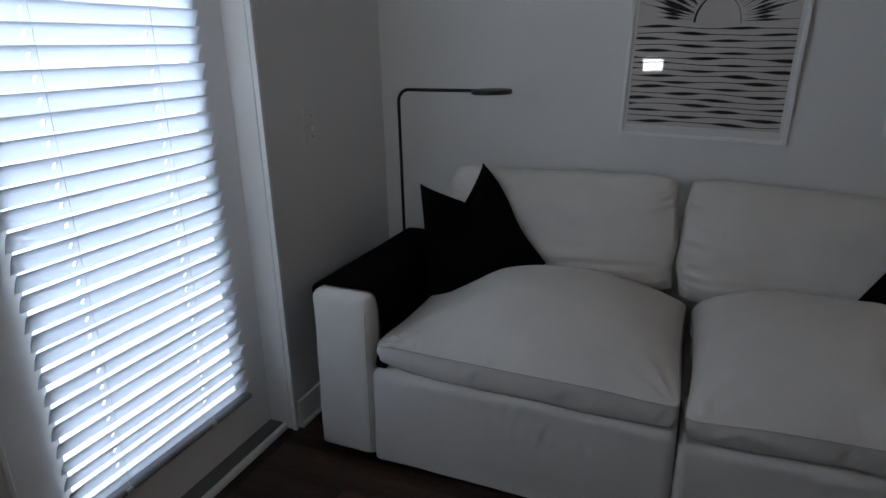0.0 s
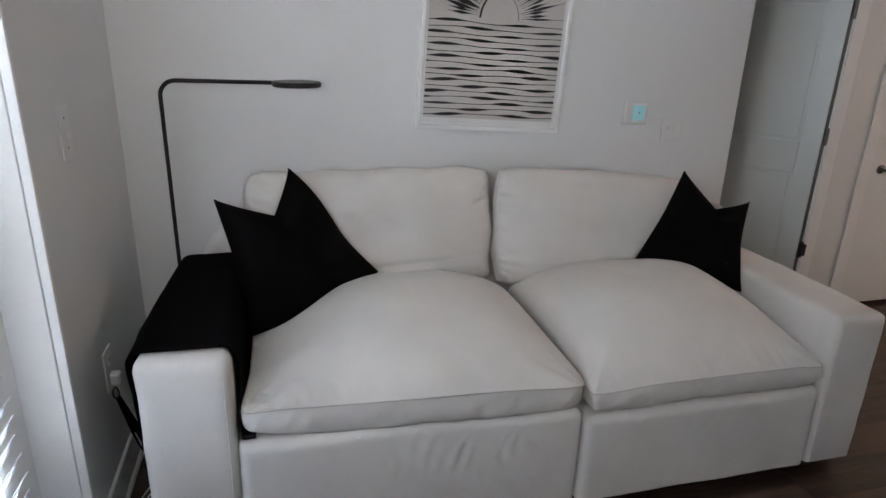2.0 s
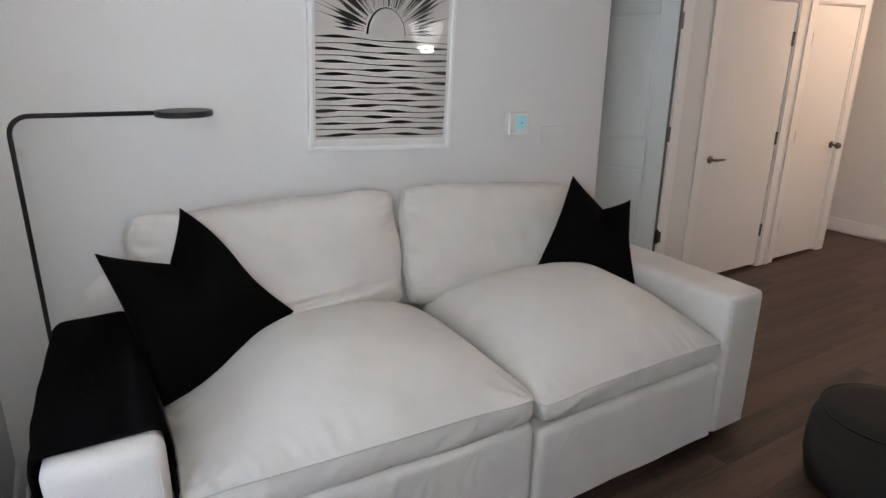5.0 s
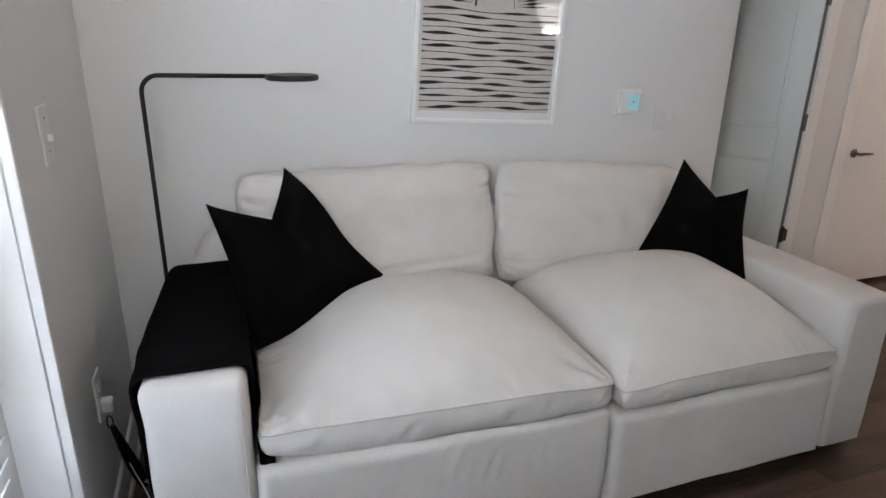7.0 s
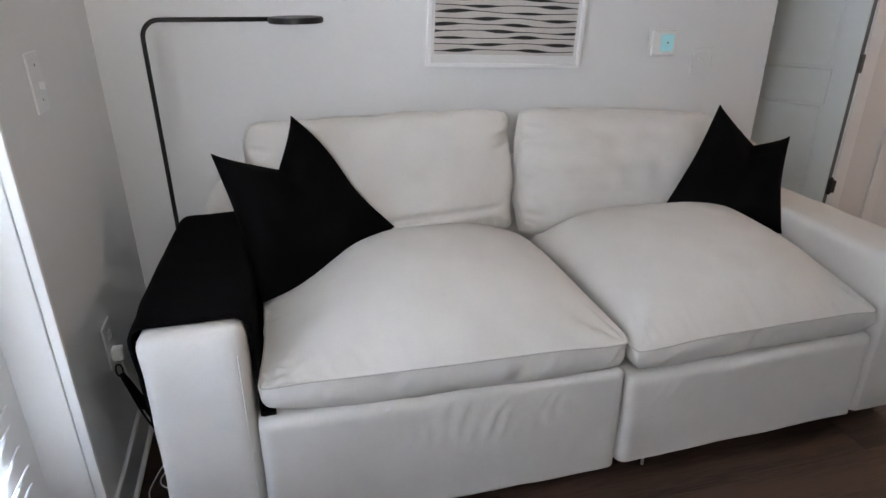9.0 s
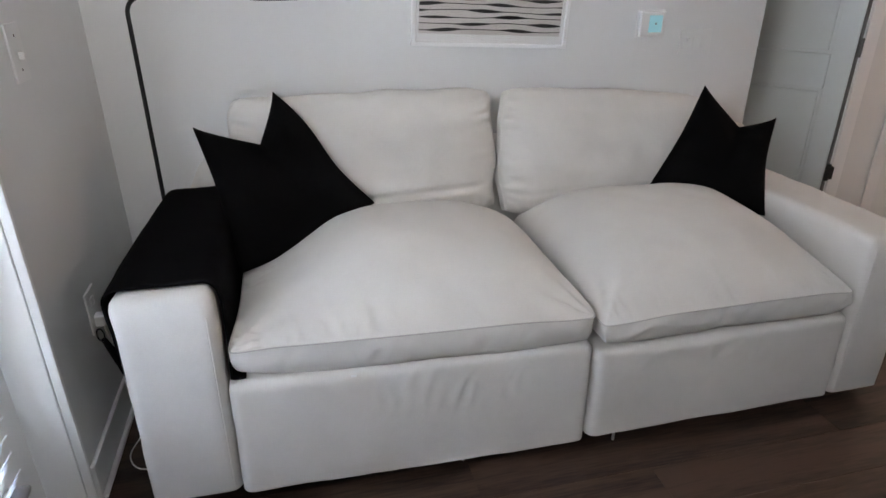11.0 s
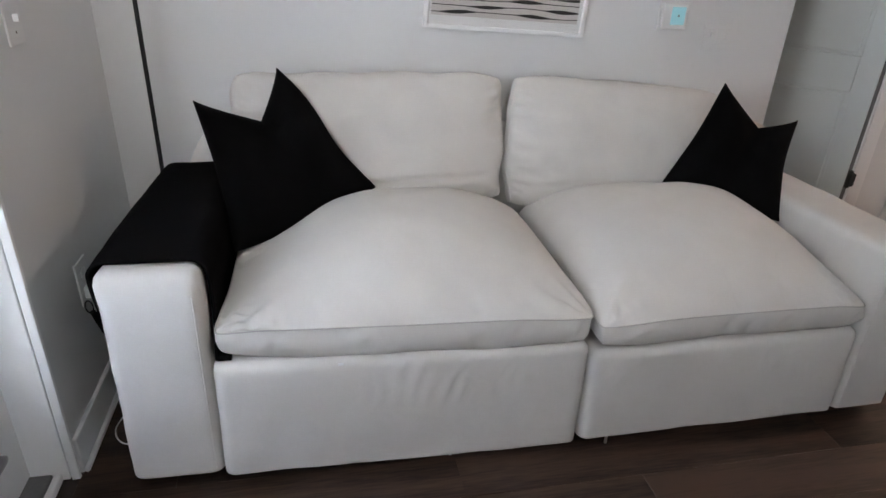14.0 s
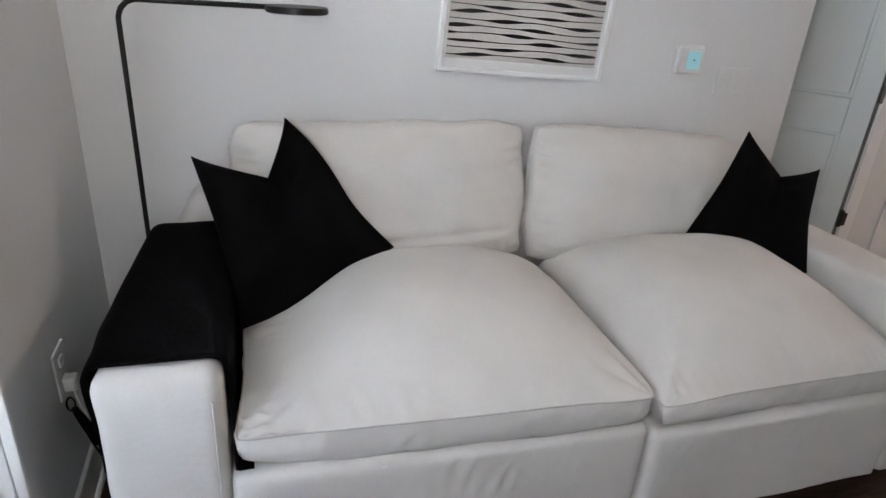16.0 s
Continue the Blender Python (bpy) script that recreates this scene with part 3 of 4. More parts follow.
def slewed(bm):
    """The left half stands a little further back at the front, and leans back as it rises."""
    for v in bm.verts:
        left = max(0.0, min(1.0, (XM - v.co.x) / (XM - XL0)))
        front = max(0.0, min(1.0, (ARM_END - v.co.y) / (ARM_END - SF)))
        v.co.y += 0.066 * left * front * (0.65 + 0.5 * v.co.z)
    return bm


def flat_foot(bm, z):
    """Squares the underside off at height z."""
    for v in bm.verts:
        if v.co.z < z:
            v.co.z = z
    return bm


LOW = BASE0 - 0.05
part("arm", flat_foot(slewed(tapered(soft_box(XL0, XL1, SF, ARM_END, LOW, ARM, 0.040, 0.02, 0.006, 0.004, 2, left_folds))), BASE0), LINEN, sofa, smooth=True)
part("arm", flat_foot(soft_box(XR1, XR0, SF - 0.02, ARM_END, LOW, ARM_R, 0.030, 0.02, 0.006, 0.004, 7, left_folds), BASE0 + 0.02), LINEN, sofa, smooth=True)
part("seat_base", flat_foot(slewed(soft_box(XL1 + 0.002, XM + 0.009, SF - 0.016, ARM_END, LOW - 0.03, BASE1 + 0.012, 0.034, 0.012, 0.004, 0.004, 3, front_folds(XL1, XM, 0.42, 0.80, 0.017))), BASE0), LINEN, sofa, smooth=True)
part("seat_base", flat_foot(soft_box(XM + 0.012, XR1 - 0.002, SF - 0.024, ARM_END, LOW - 0.03, BASE1 - 0.02, 0.034, 0.012, 0.004, 0.004, 9, front_folds(XM, XR1, 0.1, 0.8, 0.003)), BASE0 + 0.02), LINEN, sofa, smooth=True)
def cut_back(bm):
    """The upper left end of the back slopes inwards."""
    for v in bm.verts:
        if v.co.x < -0.6:
            v.co.x += 0.085 * max(0.0, v.co.z - 0.70) / 0.175
    return bm


part("back_frame", cut_back(soft_box(-0.92, XR0 - 0.02, ARM_END + 0.004, SB, BASE0, 0.875, 0.05, 0.04, 0.006, 0.005, 11)), LINEN, sofa, smooth=True)
for x in (XL0 + 0.10, XM - 0.12, XM + 0.12, XR0 - 0.10):
    for y in (SF + 0.12, SB - 0.1):
        f = bmesh.new()
        bmesh.ops.create_cone(f, cap_ends=True, segments=18, radius1=0.022, radius2=0.030, depth=0.06, matrix=Matrix.Translation((x, y, 0.03)))
        part("foot", f, FOOT, sofa, "low black plastic foot")
# bright levelling pins under the front edge
for x, y in ((-0.652, 1.905), (-0.016, 1.872), (0.537, 1.842)):
    part("levelling_pin", disc(bmesh.new(), (x, y, 0.019), 0.005, 0.038, 12), PIN, sofa, "small bright metal levelling pin")
# small white maker's tag at the lower edge of the left seat cushion
part("care_tag", B(-0.379, -0.363, 1.833, 1.8345, 0.436, 0.444), PLASTIC, sofa, "tiny white cloth tag")
# stitched seams on the arm fronts
for x0, x1, s in ((XL0, XL1, 1), (XR1, XR0, -1)):
    pts = [(x1 - 0.022 if s > 0 else x0 + 0.022, SF + (0.0005 if s > 0 else -0.0195), z) for z in (0.06, 0.25, 0.45, 0.66)]
    part("arm_seam", slewed(tube(bmesh.new(), pts, 0.0026, 6)), LINEN, sofa)


def gathers(along, away, seed, reach=0.11):
    """Cloth drawn up in irregular pleats that run in from a seam."""
    if away > 3 * reach:
        return 0.0
    cluster = max(0.0, 0.32 + noise.noise(Vector((along * 5.0, seed * 3.7, 0.3))))
    ridge = noise.noise(Vector((along * 38.0 + 8.0 * away, away * 5.0, seed * 1.9)))
    fine = noise.noise(Vector((along * 70.0, away * 9.0, seed * 2.3)))
    return (ridge + 0.4 * fine) * cluster * math.exp(-(away / reach) ** 2)


def seat_cushion(x0, x1, y0, y1, seed, zb, border, crown=0.755, left=2.3, right=2.3, fall=0.64, slew=0.0, rise=0.64, back=0.66):
    """Overfilled seat cushion: domed top, boxed border whose corners draw out to soft points, seam round the top."""
    n = 120
    dome = crown - zb - border
    bm = bmesh.new()
    cx, cy, w, d = (x0 + x1) / 2, (y0 + y1) / 2, x1 - x0, y1 - y0

    def outline(u, v):
        # sides bow in a little between the corners, corners blunt
        bow = 0.035 if u > 0 else (0.062 if left < 2 else 0.045)
        blunt = (abs(u) * abs(v)) ** 14
        x = cx + w / 2 * u * (1 - bow * (1 - abs(v) ** 3) - 0.034 * blunt)
        y = cy + d / 2 * v * (1 - 0.03 * (1 - abs(u) ** 3) - 0.045 * blunt)
        y += slew * ((1 - u) / 2) ** 2 * (1 - v) / 2
        return x, y

    def top(u, v):
        x, y = outline(u, v)
        a, b = 1 - abs(u) ** (right if u > 0 else left), 1 - abs(v) ** 2.3
        corner = (abs(u) * abs(v)) ** 5
        z = zb + border * (1 - 0.14 * corner) + dome * (max(a, 0) ** (rise if u > 0 else fall)) * (max(b, 0) ** (back if v > 0 else 0.88)) * (1 + 0.10 * v)
        p = Vector((x, y, z))
        lift = (max(a, 0) * max(b, 0)) ** 0.4
        p.z += lift * (0.014 * wob(p, 3.5, seed) + 0.004 * wob(p, 11, seed + 1))
        ev, eu = (1 + v) * d / 2, (1 - abs(u)) * w / 2
        calm = 1 - 0.85 * (abs(u) * abs(v)) ** 4
        p.z += 0.020 * calm * min(1, ev / 0.025) * gathers(x, ev, seed, 0.085)
        p.z += (0.006 if u > 0 or left > 3 else 0.045 if v < 0.2 else 0.02) * calm * min(1, eu / 0.025) * gathers(y + (5 if u > 0 else 0), eu, seed + 2, 0.09)
        # stress folds fanning from the front corners
        for s in (-1, 1):
            rr = math.hypot(ev, (1 - s * u) * w / 2)
            ang = math.atan2(ev, max(1e-4, (1 - s * u) * w / 2))
            p.z += (0.0035 if left > 3 else 0.0055) * math.sin(11 * ang + seed * s) * math.exp(-((rr - 0.13) / 0.075) ** 2)
        return p

    def low(u, v):
        x, y = outline(u * (1 - 0.022 / (w / 2)), v * (1 - (0.014 if v < 0 else 0.055) / (d / 2)))
        corner = (abs(u) * abs(v)) ** 5
        sag = 0.010 * (1 - abs(u)) if v < -0.9 else 0.0
        tuck = 0.018 * corner ** 0.5 if left < 2 and u < 0 and v < 0 else 0.0
        return Vector((x, y, zb + tuck + 0.016 * corner + sag + 0.006 * wob((x, y, 0), 7, seed + 4)))

    def uv(k):
        return math.sin(math.pi / 2 * (-1 + 2 * k[0] / n)), math.sin(math.pi / 2 * (-1 + 2 * k[1] / n))

    tv = {}
    m = 8
    for j in range(n + 1):
        for i in range(n + 1):
            tv[i, j] = bm.verts.new(top(*uv((i, j))))
    for j in range(n):
        for i in range(n):
            bm.faces.new((tv[i, j], tv[i + 1, j], tv[i + 1, j + 1], tv[i, j + 1]))
    ring = [(i, 0) for i in range(n)] + [(n, j) for j in range(n)] + [(i, n) for i in range(n, 0, -1)] + [(0, j) for j in range(n, 0, -1)]
    rings = [[tv[k] for k in ring]]
    for s in range(1, m + 1):
        row = []
        for k in ring:
            u, v = uv(k)
            a, b = tv[k].co, low(u, v)
            f = s / m
            p = a.lerp(b, f)
            out = Vector(((p.x - cx) / w, (p.y - cy) / d, 0))
            out = Vector((math.copysign(abs(out.x) ** 3, out.x), math.copysign(abs(out.y) ** 3, out.y), 0)).normalized()
            arch = math.sin(math.pi * f)
            swell = 0.010 * arch
            pleat = noise.noise(Vector((p.x * 34 + p.y * 34 + 1.6 * f, f * 1.5, seed * 4.1))) * max(0.0, 0.35 + noise.noise(Vector((p.x * 6, p.y * 6, seed))))
            row.append(bm.verts.new(p + out * (swell + 0.032 * arch * pleat + 0.004 * wob(p, 9, seed + 2))))
        rings.append(row)
    L = len(ring)
    for a, b in zip(rings, rings[1:]):
        for k in range(L):
            bm.faces.new((a[k], b[k], b[(k + 1) % L], a[(k + 1) % L]))
    bm.faces.new(rings[-1][::-1])
    seam = [v.co + Vector((v.co.x - cx, v.co.y - cy, 0)).normalized() * 0.0012 for v in rings[0]]
    for k in range(L):
        e = bm.edges.get((rings[0][k], rings[0][(k + 1) % L]))
        e.smooth = False
    bmesh.ops.recalc_face_normals(bm, faces=bm.faces)
    ob = part("seat_cushion", bm, LINEN, sofa, "plump domed seat cushion", True)
    part("piping", tube(bmesh.new(), seam, 0.0022, 6, True), LINEN_SEAM, ob)
    return ob


seat_cushion(XL1 + 0.008, XM + 0.014, SF - 0.02, 2.74, 4, 0.432, 0.115, 0.752, 1.75, 2.3, 1.2, 0.065)
seat_cushion(XM + 0.018, XR1 - 0.004, SF - 0.03, 2.74, 8, 0.412, 0.100, 0.728, 3.3, 3.0, 0.46, 0.0, 0.64, 0.46)


def back_cushion(x0, x1, z0, z1, y, thick, lean, seed, fold, turn=0, droop=0.0):
    """Loose feather-filled cushion: soft corners, wavering outline, side dimples, a fold low on the front."""
    m = Matrix.Translation(((x0 + x1) / 2, y, (z0 + z1) / 2)) @ pose(0, 0, 0, -lean, 0, turn)
    w, h = x1 - x0, z1 - z0
    n = 64
    bm = bmesh.new()
    V = {}

    def plan(u, v):
        cu, cv = abs(u), abs(v)
        x = u * w / 2 * (1 - 0.012 * (1 - v * v) - (0.045 if v > 0 else 0.03) * cv ** 8) * (1 - 0.016 * v)
        z = v * h / 2 * (1 - 0.05 * (1 - u * u) - (0.085 if v > 0 else 0.06) * cu ** 10) - 0.012 * (1 - v) * (1 - u * u)
        z -= droop * ((1 + u) / 2) ** 2 * (1 + v) / 2
        x += math.copysign(cu ** 6, u) * 0.022 * noise.noise(Vector((z * 9, seed * 5.1, 2.0 * u)))
        z += math.copysign(cv ** 6, v) * 0.011 * noise.noise(Vector((x * 5, seed * 2.7, 3.0 * v)))
        return x, z

    for s in (0, 1):
        for j in range(n + 1):
            for i in range(n + 1):
                u, v = math.sin(math.pi / 2 * (-1 + 2 * i / n)), math.sin(math.pi / 2 * (-1 + 2 * j / n))
                f = max(0, 1 - abs(u) ** 3.2) ** 0.5 * max(0, 1 - abs(v) ** 3.2) ** 0.5
                x, z = plan(u, v)
                p = Vector((x, 0, z))
                yy = thick / 2 * f * (1 - 0.18 * v) + 0.024 + 0.008 * wob((x * 3, z * 9, 0), 1.6, seed)
                yy += f * (0.018 * wob(p, 4, seed + s) + 0.007 * wob(p, 12, seed + 2))
                ex, ez = (1 - abs(u)) * w / 2, (1 - abs(v)) * h / 2
                yy += 0.052 * min(1, ex / 0.025) * gathers(z + (7 if u > 0 else 0), ex, seed + 4, 0.07)
                yy += 0.013 * min(1, ez / 0.025) * gathers(x + (7 if v > 0 else 0), ez, seed + 6, 0.06)
                if not s:
                    line = v + 0.60 - 0.05 * u + 0.02 * math.sin(5 * u + seed)
                    yy -= fold * math.exp(-(line / 0.045) ** 2) * (1 - u ** 4)
                    yy += 0.5 * fold * math.exp(-((line + 0.1) / 0.08) ** 2) * (1 - u ** 4)
                p.y = yy if s else -yy
                V[s, i, j] = bm.verts.new(m @ p)
    for s in (0, 1):
        for j in range(n):
            for i in range(n):
                q = (V[s, i, j], V[s, i + 1, j], V[s, i + 1, j + 1], V[s, i, j + 1])
                bm.faces.new(q if not s else q[::-1])
    ring = [(i, 0) for i in range(n)] + [(n, j) for j in range(n)] + [(i, n) for i in range(n, 0, -1)] + [(0, j) for j in range(n, 0, -1)]
    mid = []
    cen = m @ Vector((0, 0, 0))
    for i, j in ring:
        c = (V[0, i, j].co + V[1, i, j].co) / 2
        mid.append(bm.verts.new(c + (c - cen).normalized() * 0.012))
    for k in range(len(ring)):
        a, b = ring[k], ring[(k + 1) % len(ring)]
        k1 = (k + 1) % len(ring)
        bm.faces.new((V[0, a[0], a[1]], mid[k], mid[k1], V[0, b[0], b[1]]))
        bm.faces.new((mid[k], V[1, a[0], a[1]], V[1, b[0], b[1]], mid[k1]))
    seam = [V[0, i, j].co.copy() for i, j in ring]
    bmesh.ops.recalc_face_normals(bm, faces=bm.faces)
    ob = part("back_cushion", bm, LINEN, sofa, "soft loose back cushion", True)
    part("piping", tube(bmesh.new(), seam, 0.0022, 6, True), LINEN, ob)


back_cushion(-0.715, 0.342, 0.60, 1.108, 2.745, 0.17, 10, 3, 0.020)
back_cushion(0.372, 1.36, 0.565, 1.095, 2.745, 0.17, 10, 6, 0.007, 0, 0.07)


# ---- pillows and throw ----
def throw_pillow(tl, tr, bl, br, notch, thick, seed, label, bow=0.022, sway=0.0, low=0.02):
    bm, rim = pillow_mesh(tl, tr, bl, br, notch, thick, 40, seed, bow, sway, low)
    t = thing("throw_pillow", (Vector(bl) + Vector(br)) / 2, label, "pillow", "black throw pillows")
    part("cover", bm, BLACK, t, smooth=True)
    part("edge_seam", tube(bmesh.new(), rim, 0.0024, 6, True), BLACK_SEAM, t)
    return t


throw_pillow((-0.8165, 2.602, 1.038), (-0.534, 2.698, 1.133), (-0.70, 2.35, 0.575), (-0.194, 2.566, 0.716), (-0.597, 2.62, 0.958), 0.17, 3,
             "black linen throw pillow chopped in the middle, against the arm", 0.004, 0.030, -0.022)
throw_pillow((1.247, 2.627, 1.094), (1.542, 2.5185, 0.964), (1.02, 2.585, 0.677), (1.428, 2.335, 0.598), (1.40, 2.56, 0.922), 0.15, 5,
             "black linen throw pillow leaning in the sofa corner", 0.022, 0.0, -0.01)

# throw blanket over the left arm
throw = thing("throw_blanket", (-0.86, 2.2, ARM), "black woven throw blanket draped over the sofa arm", "blanket")
ty0, ty1, ny = SF + 0.118, 2.735, 44
prof = []
ro = 0.045
xo, xi, zt = XL0 - 0.014, XL1 + 0.012, ARM + 0.014
for k in range(14):
    prof.append((xo, 0.36 + (zt - ro - 0.36) * k / 13))
for k in range(1, 7):
    a = math.pi / 2 * k / 6
    prof.append((xo + ro - ro * math.cos(a), zt - ro + ro * math.sin(a)))
for k in range(1, 8):
    prof.append((xo + ro + (xi - xo - 2 * ro) * k / 8, zt))
for k in range(0, 7):
    a = math.pi / 2 * k / 6
    prof.append((xi - ro + ro * math.sin(a), zt - ro + ro * math.cos(a)))
for k in range(1, 11):
    prof.append((xi + 0.004, zt - ro - (zt - ro - 0.445) * k / 10))
for k in range(1, 6):
    prof.append((xi + 0.006 + 0.008 * k, 0.442))
grid = []
for j in range(ny + 1):
    f = j / ny
    row = []
    for i, (x, z) in enumerate(prof):
        e = i / (len(prof) - 1)
        y = ty0 + (ty1 - ty0) * f + 0.012 * math.sin(7 * e + 1) * (1 - f) + (0.05 * max(0, 0.25 - e) if f < 0.5 else 0)
        p = Vector((x, y, z))
        wv = 0.010 * wob((y * 1.1, z * 1.2, x), 4, 3)
        if e < 0.3:
            p.x -= abs(wv) * 1.6
        elif e > 0.7 and e < 0.9:
            p.x += abs(wv) * 0.3
        else:
            p.z += abs(wv) * 0.7
        p.x -= (0.010 * (1 - f) + 0.012 * math.sin(math.pi * f)) * min(1, max(0, 0.46 - e) / 0.12) * min(1, max(0, z - 0.30) / 0.4)
        if 0.3 < e < 0.75:
            p.z += 0.022 * f ** 3
        p.y -= 0.07 * min(1, max(0, e - 0.8) / 0.1) * (1 - f)
        if e < 0.5:
            p.x += 0.052 * (y - SF) / (ARM_END - SF) * (1 - max(0, e - 0.4) / 0.1)
        row.append(p)
    grid.append(row)
cloth = part("cloth", sheet(grid), KNIT, throw, smooth=True)
sol = cloth.modifiers.new("thickness", "SOLIDIFY")
sol.thickness, sol.offset = 0.009, 0

# ---- floor lamp ----
lamp = thing("floor_lamp", (-0.99, 2.76, 0), "slim black metal reading floor lamp with round head", "lamp")
lx, ly, lz, R = -0.990, 2.76, 1.466, 0.06
tip = Vector((-0.395, 2.665, lz))
dirv = (tip - Vector((lx, ly, lz)))
dirv.z = 0
dirv.normalize()
part("base_plate", disc(bmesh.new(), (-1.055, 2.862, 0.008), 0.10, 0.016, 40, 0.003), METAL_BLACK, lamp)
pts = [(lx, ly, 0.016), (lx, ly, 0.5), (lx, ly, 1.0), (lx, ly, lz - R)]
for k in range(1, 9):
    a = math.pi / 2 * k / 8
    c = Vector((lx, ly, lz - R)) + dirv * (R - R * math.cos(a)) + Vector((0, 0, R * math.sin(a)))
    pts.append(tuple(c))
end = tip - dirv * 0.17
pts.append(tuple(end))
part("stem", tube(bmesh.new(), pts, 0.0078, 14), METAL_BLACK, lamp, smooth=True)
hc = tip - dirv * 0.093
part("lamp_head", disc(bmesh.new(), (hc.x, hc.y, lz - 0.003), 0.093, 0.019, 56, 0.003), METAL_BLACK, lamp)
part("diffuser", disc(bmesh.new(), (hc.x, hc.y, lz - 0.0140), 0.080, 0.003, 48), DIFFUSER, lamp, "frosted white diffuser, unlit")

# ---- framed print ----
art = thing("framed_print", (0.40, BACK, 1.75), "white-framed print of a sun over wavy black water", "picture")
FW, FH = 0.702, 1.0
AM = Matrix.Translation((0.394, BACK - 0.004, 1.238)) @ pose(0, 0, 0, 0, ART_TILT, 0)


def on_art(bm):
    bmesh.ops.transform(bm, matrix=AM, verts=bm.verts)
    return bm


fb, fd = 0.016, 0.026
for n_, a in (("frame_side", (-FW / 2, -FW / 2 + fb, -fd, 0, 0, FH)), ("frame_side", (FW / 2 - fb, FW / 2, -fd, 0, 0, FH)),
              ("frame_rail", (-FW / 2 + fb, FW / 2 - fb, -fd, 0, 0, fb)), ("frame_rail", (-FW / 2 + fb, FW / 2 - fb, -fd, 0, FH - fb, FH))):
    part(n_, on_art(B(*a, 0.0015, 1)), TRIM, art)
part("mat_board", on_art(B(-FW / 2 + fb, FW / 2 - fb, -0.010, -0.004, fb, FH - fb)), MAT_WHITE, art)
PX, PZ0, PZ1 = FW / 2 - 0.032, 0.050, FH - 0.066
part("print_sheet", on_art(B(-PX, PX, -0.0115, -0.0102, PZ0, PZ1)), PAPER, art, "beige printed sheet")
ink = bmesh.new()
YI = -0.0125


def stroke(pts_w):
    """A flat ink stroke: (x, z, half width) along its length."""
    vs = []
    for x, z, hw in pts_w:
        vs.append((ink.verts.new((x, YI, z - hw)), ink.verts.new((x, YI, z + hw))))
    for a, b in zip(vs, vs[1:]):
        ink.faces.new((a[0], b[0], b[1], a[1]))


rng = random.Random(7)
HOR = 0.487
for k in range(17):
    z0 = PZ0 + 0.018 + k * (HOR - PZ0 - 0.02) / 16.5
    ph, ph2 = rng.uniform(0, 6.3), rng.uniform(-1.1, 1.1)
    fr = rng.uniform(9, 14)
    row = []
    for i in range(61):
        x = -PX + 2 * PX * i / 60
        s = math.sin(fr * x + ph)
        swell = math.sin(19 * x + 3.1 * (k % 2) + ph2)
        hw = 0.0017 + 0.0064 * max(0, swell) ** 1.25 * (0.8 + 0.2 * math.sin(6.1 * x + ph))
        row.append((x, z0 + 0.0032 * s + 0.0012 * math.sin(23 * x + ph2), hw))
    stroke(row)
SX, SR = 0.008, 0.088
arc = []
for i in range(41):
    a = math.pi * i / 40
    arc.append((math.cos(a), math.sin(a)))
vs = []
for ca, sa in arc:
    hw = 0.003 + 0.006 * max(0, -ca * 0.8 + 0.3)
    vs.append((ink.verts.new((SX + ca * SR, YI, HOR + 0.006 + sa * SR * 1.25)), ink.verts.new((SX + ca * (SR + hw), YI, HOR + 0.006 + sa * (SR * 1.25 + hw)))))
for a, b in zip(vs, vs[1:]):
    ink.faces.new((a[0], b[0], b[1], a[1]))
for k in range(44):
    a = math.pi * (0.02 + 0.96 * k / 43) + rng.uniform(-0.02, 0.02)
    ca, sa = math.cos(a), math.sin(a)
    r0 = SR * rng.uniform(1.10, 1.3)
    r1 = min((PX - 0.002 - SX * math.copysign(1, ca)) / max(abs(ca), 1e-3), (PZ1 - HOR - 0.02) / max(sa, 1e-3)) * rng.choice((1.0, 1.0, 0.75))
    row = []
    wmax = rng.uniform(0.0035, 0.0085)
    c0 = rng.uniform(0.25, 0.6)
    for i in range(15):
        f = i / 14
        r = r0 + (r1 - r0) * f
        hw = 0.0007 + wmax * math.exp(-((f - c0) / 0.22) ** 2)
        row.append((SX + ca * r, HOR + 0.01 + sa * r * (1.12 if sa * r * 1.12 < PZ1 - HOR - 0.02 else 1.0), hw))
    vsr = []
    nx, nz = -sa, ca
    for x, z, hw in row:
        vsr.append((ink.verts.new((x - nx * hw, YI, z - nz * hw)), ink.verts.new((x + nx * hw, YI, z + nz * hw))))
    for p, q in zip(vsr, vsr[1:]):
        ink.faces.new((p[0], q[0], q[1], p[1]))
for v in ink.verts:
    v.co.x = max(-PX + 0.001, min(PX - 0.001, v.co.x))
    v.co.z = max(PZ0 + 0.002, min(PZ1 - 0.002, v.co.z))
part("ink_strokes", on_art(ink), INK, art, "black wavy ink strokes and rays")
gl = part("glazing", on_art(B(-FW / 2 + fb + 0.0005, FW / 2 - fb - 0.0005, -0.019, -0.017, fb + 0.0005, FH - fb - 0.0005)), GLASS, art, "clear glazing")
gl.visible_shadow = False

# ---- wall devices ----
th = thing("thermostat", (1.165, BACK, 1.32), "white wall thermostat with glowing cyan display", "thermostat")
part("back_plate", B(1.096, 1.236, BACK - 0.008, BACK - 0.0005, 1.258, 1.378, 0.003, 2), PLASTIC, th)
part("housing", B(1.104, 1.230, BACK - 0.026, BACK - 0.0085, 1.262, 1.372, 0.007, 3), PLASTIC, th)
part("display", B(1.146, 1.212, BACK - 0.028, BACK - 0.0262, 1.282, 1.355, 0.0006, 1), CYAN, th, "cyan lit display")
part("display_mark", B(1.177, 1.185, BACK - 0.0287, BACK - 0.0282, 1.315, 1.323), GREY_SILL, th)


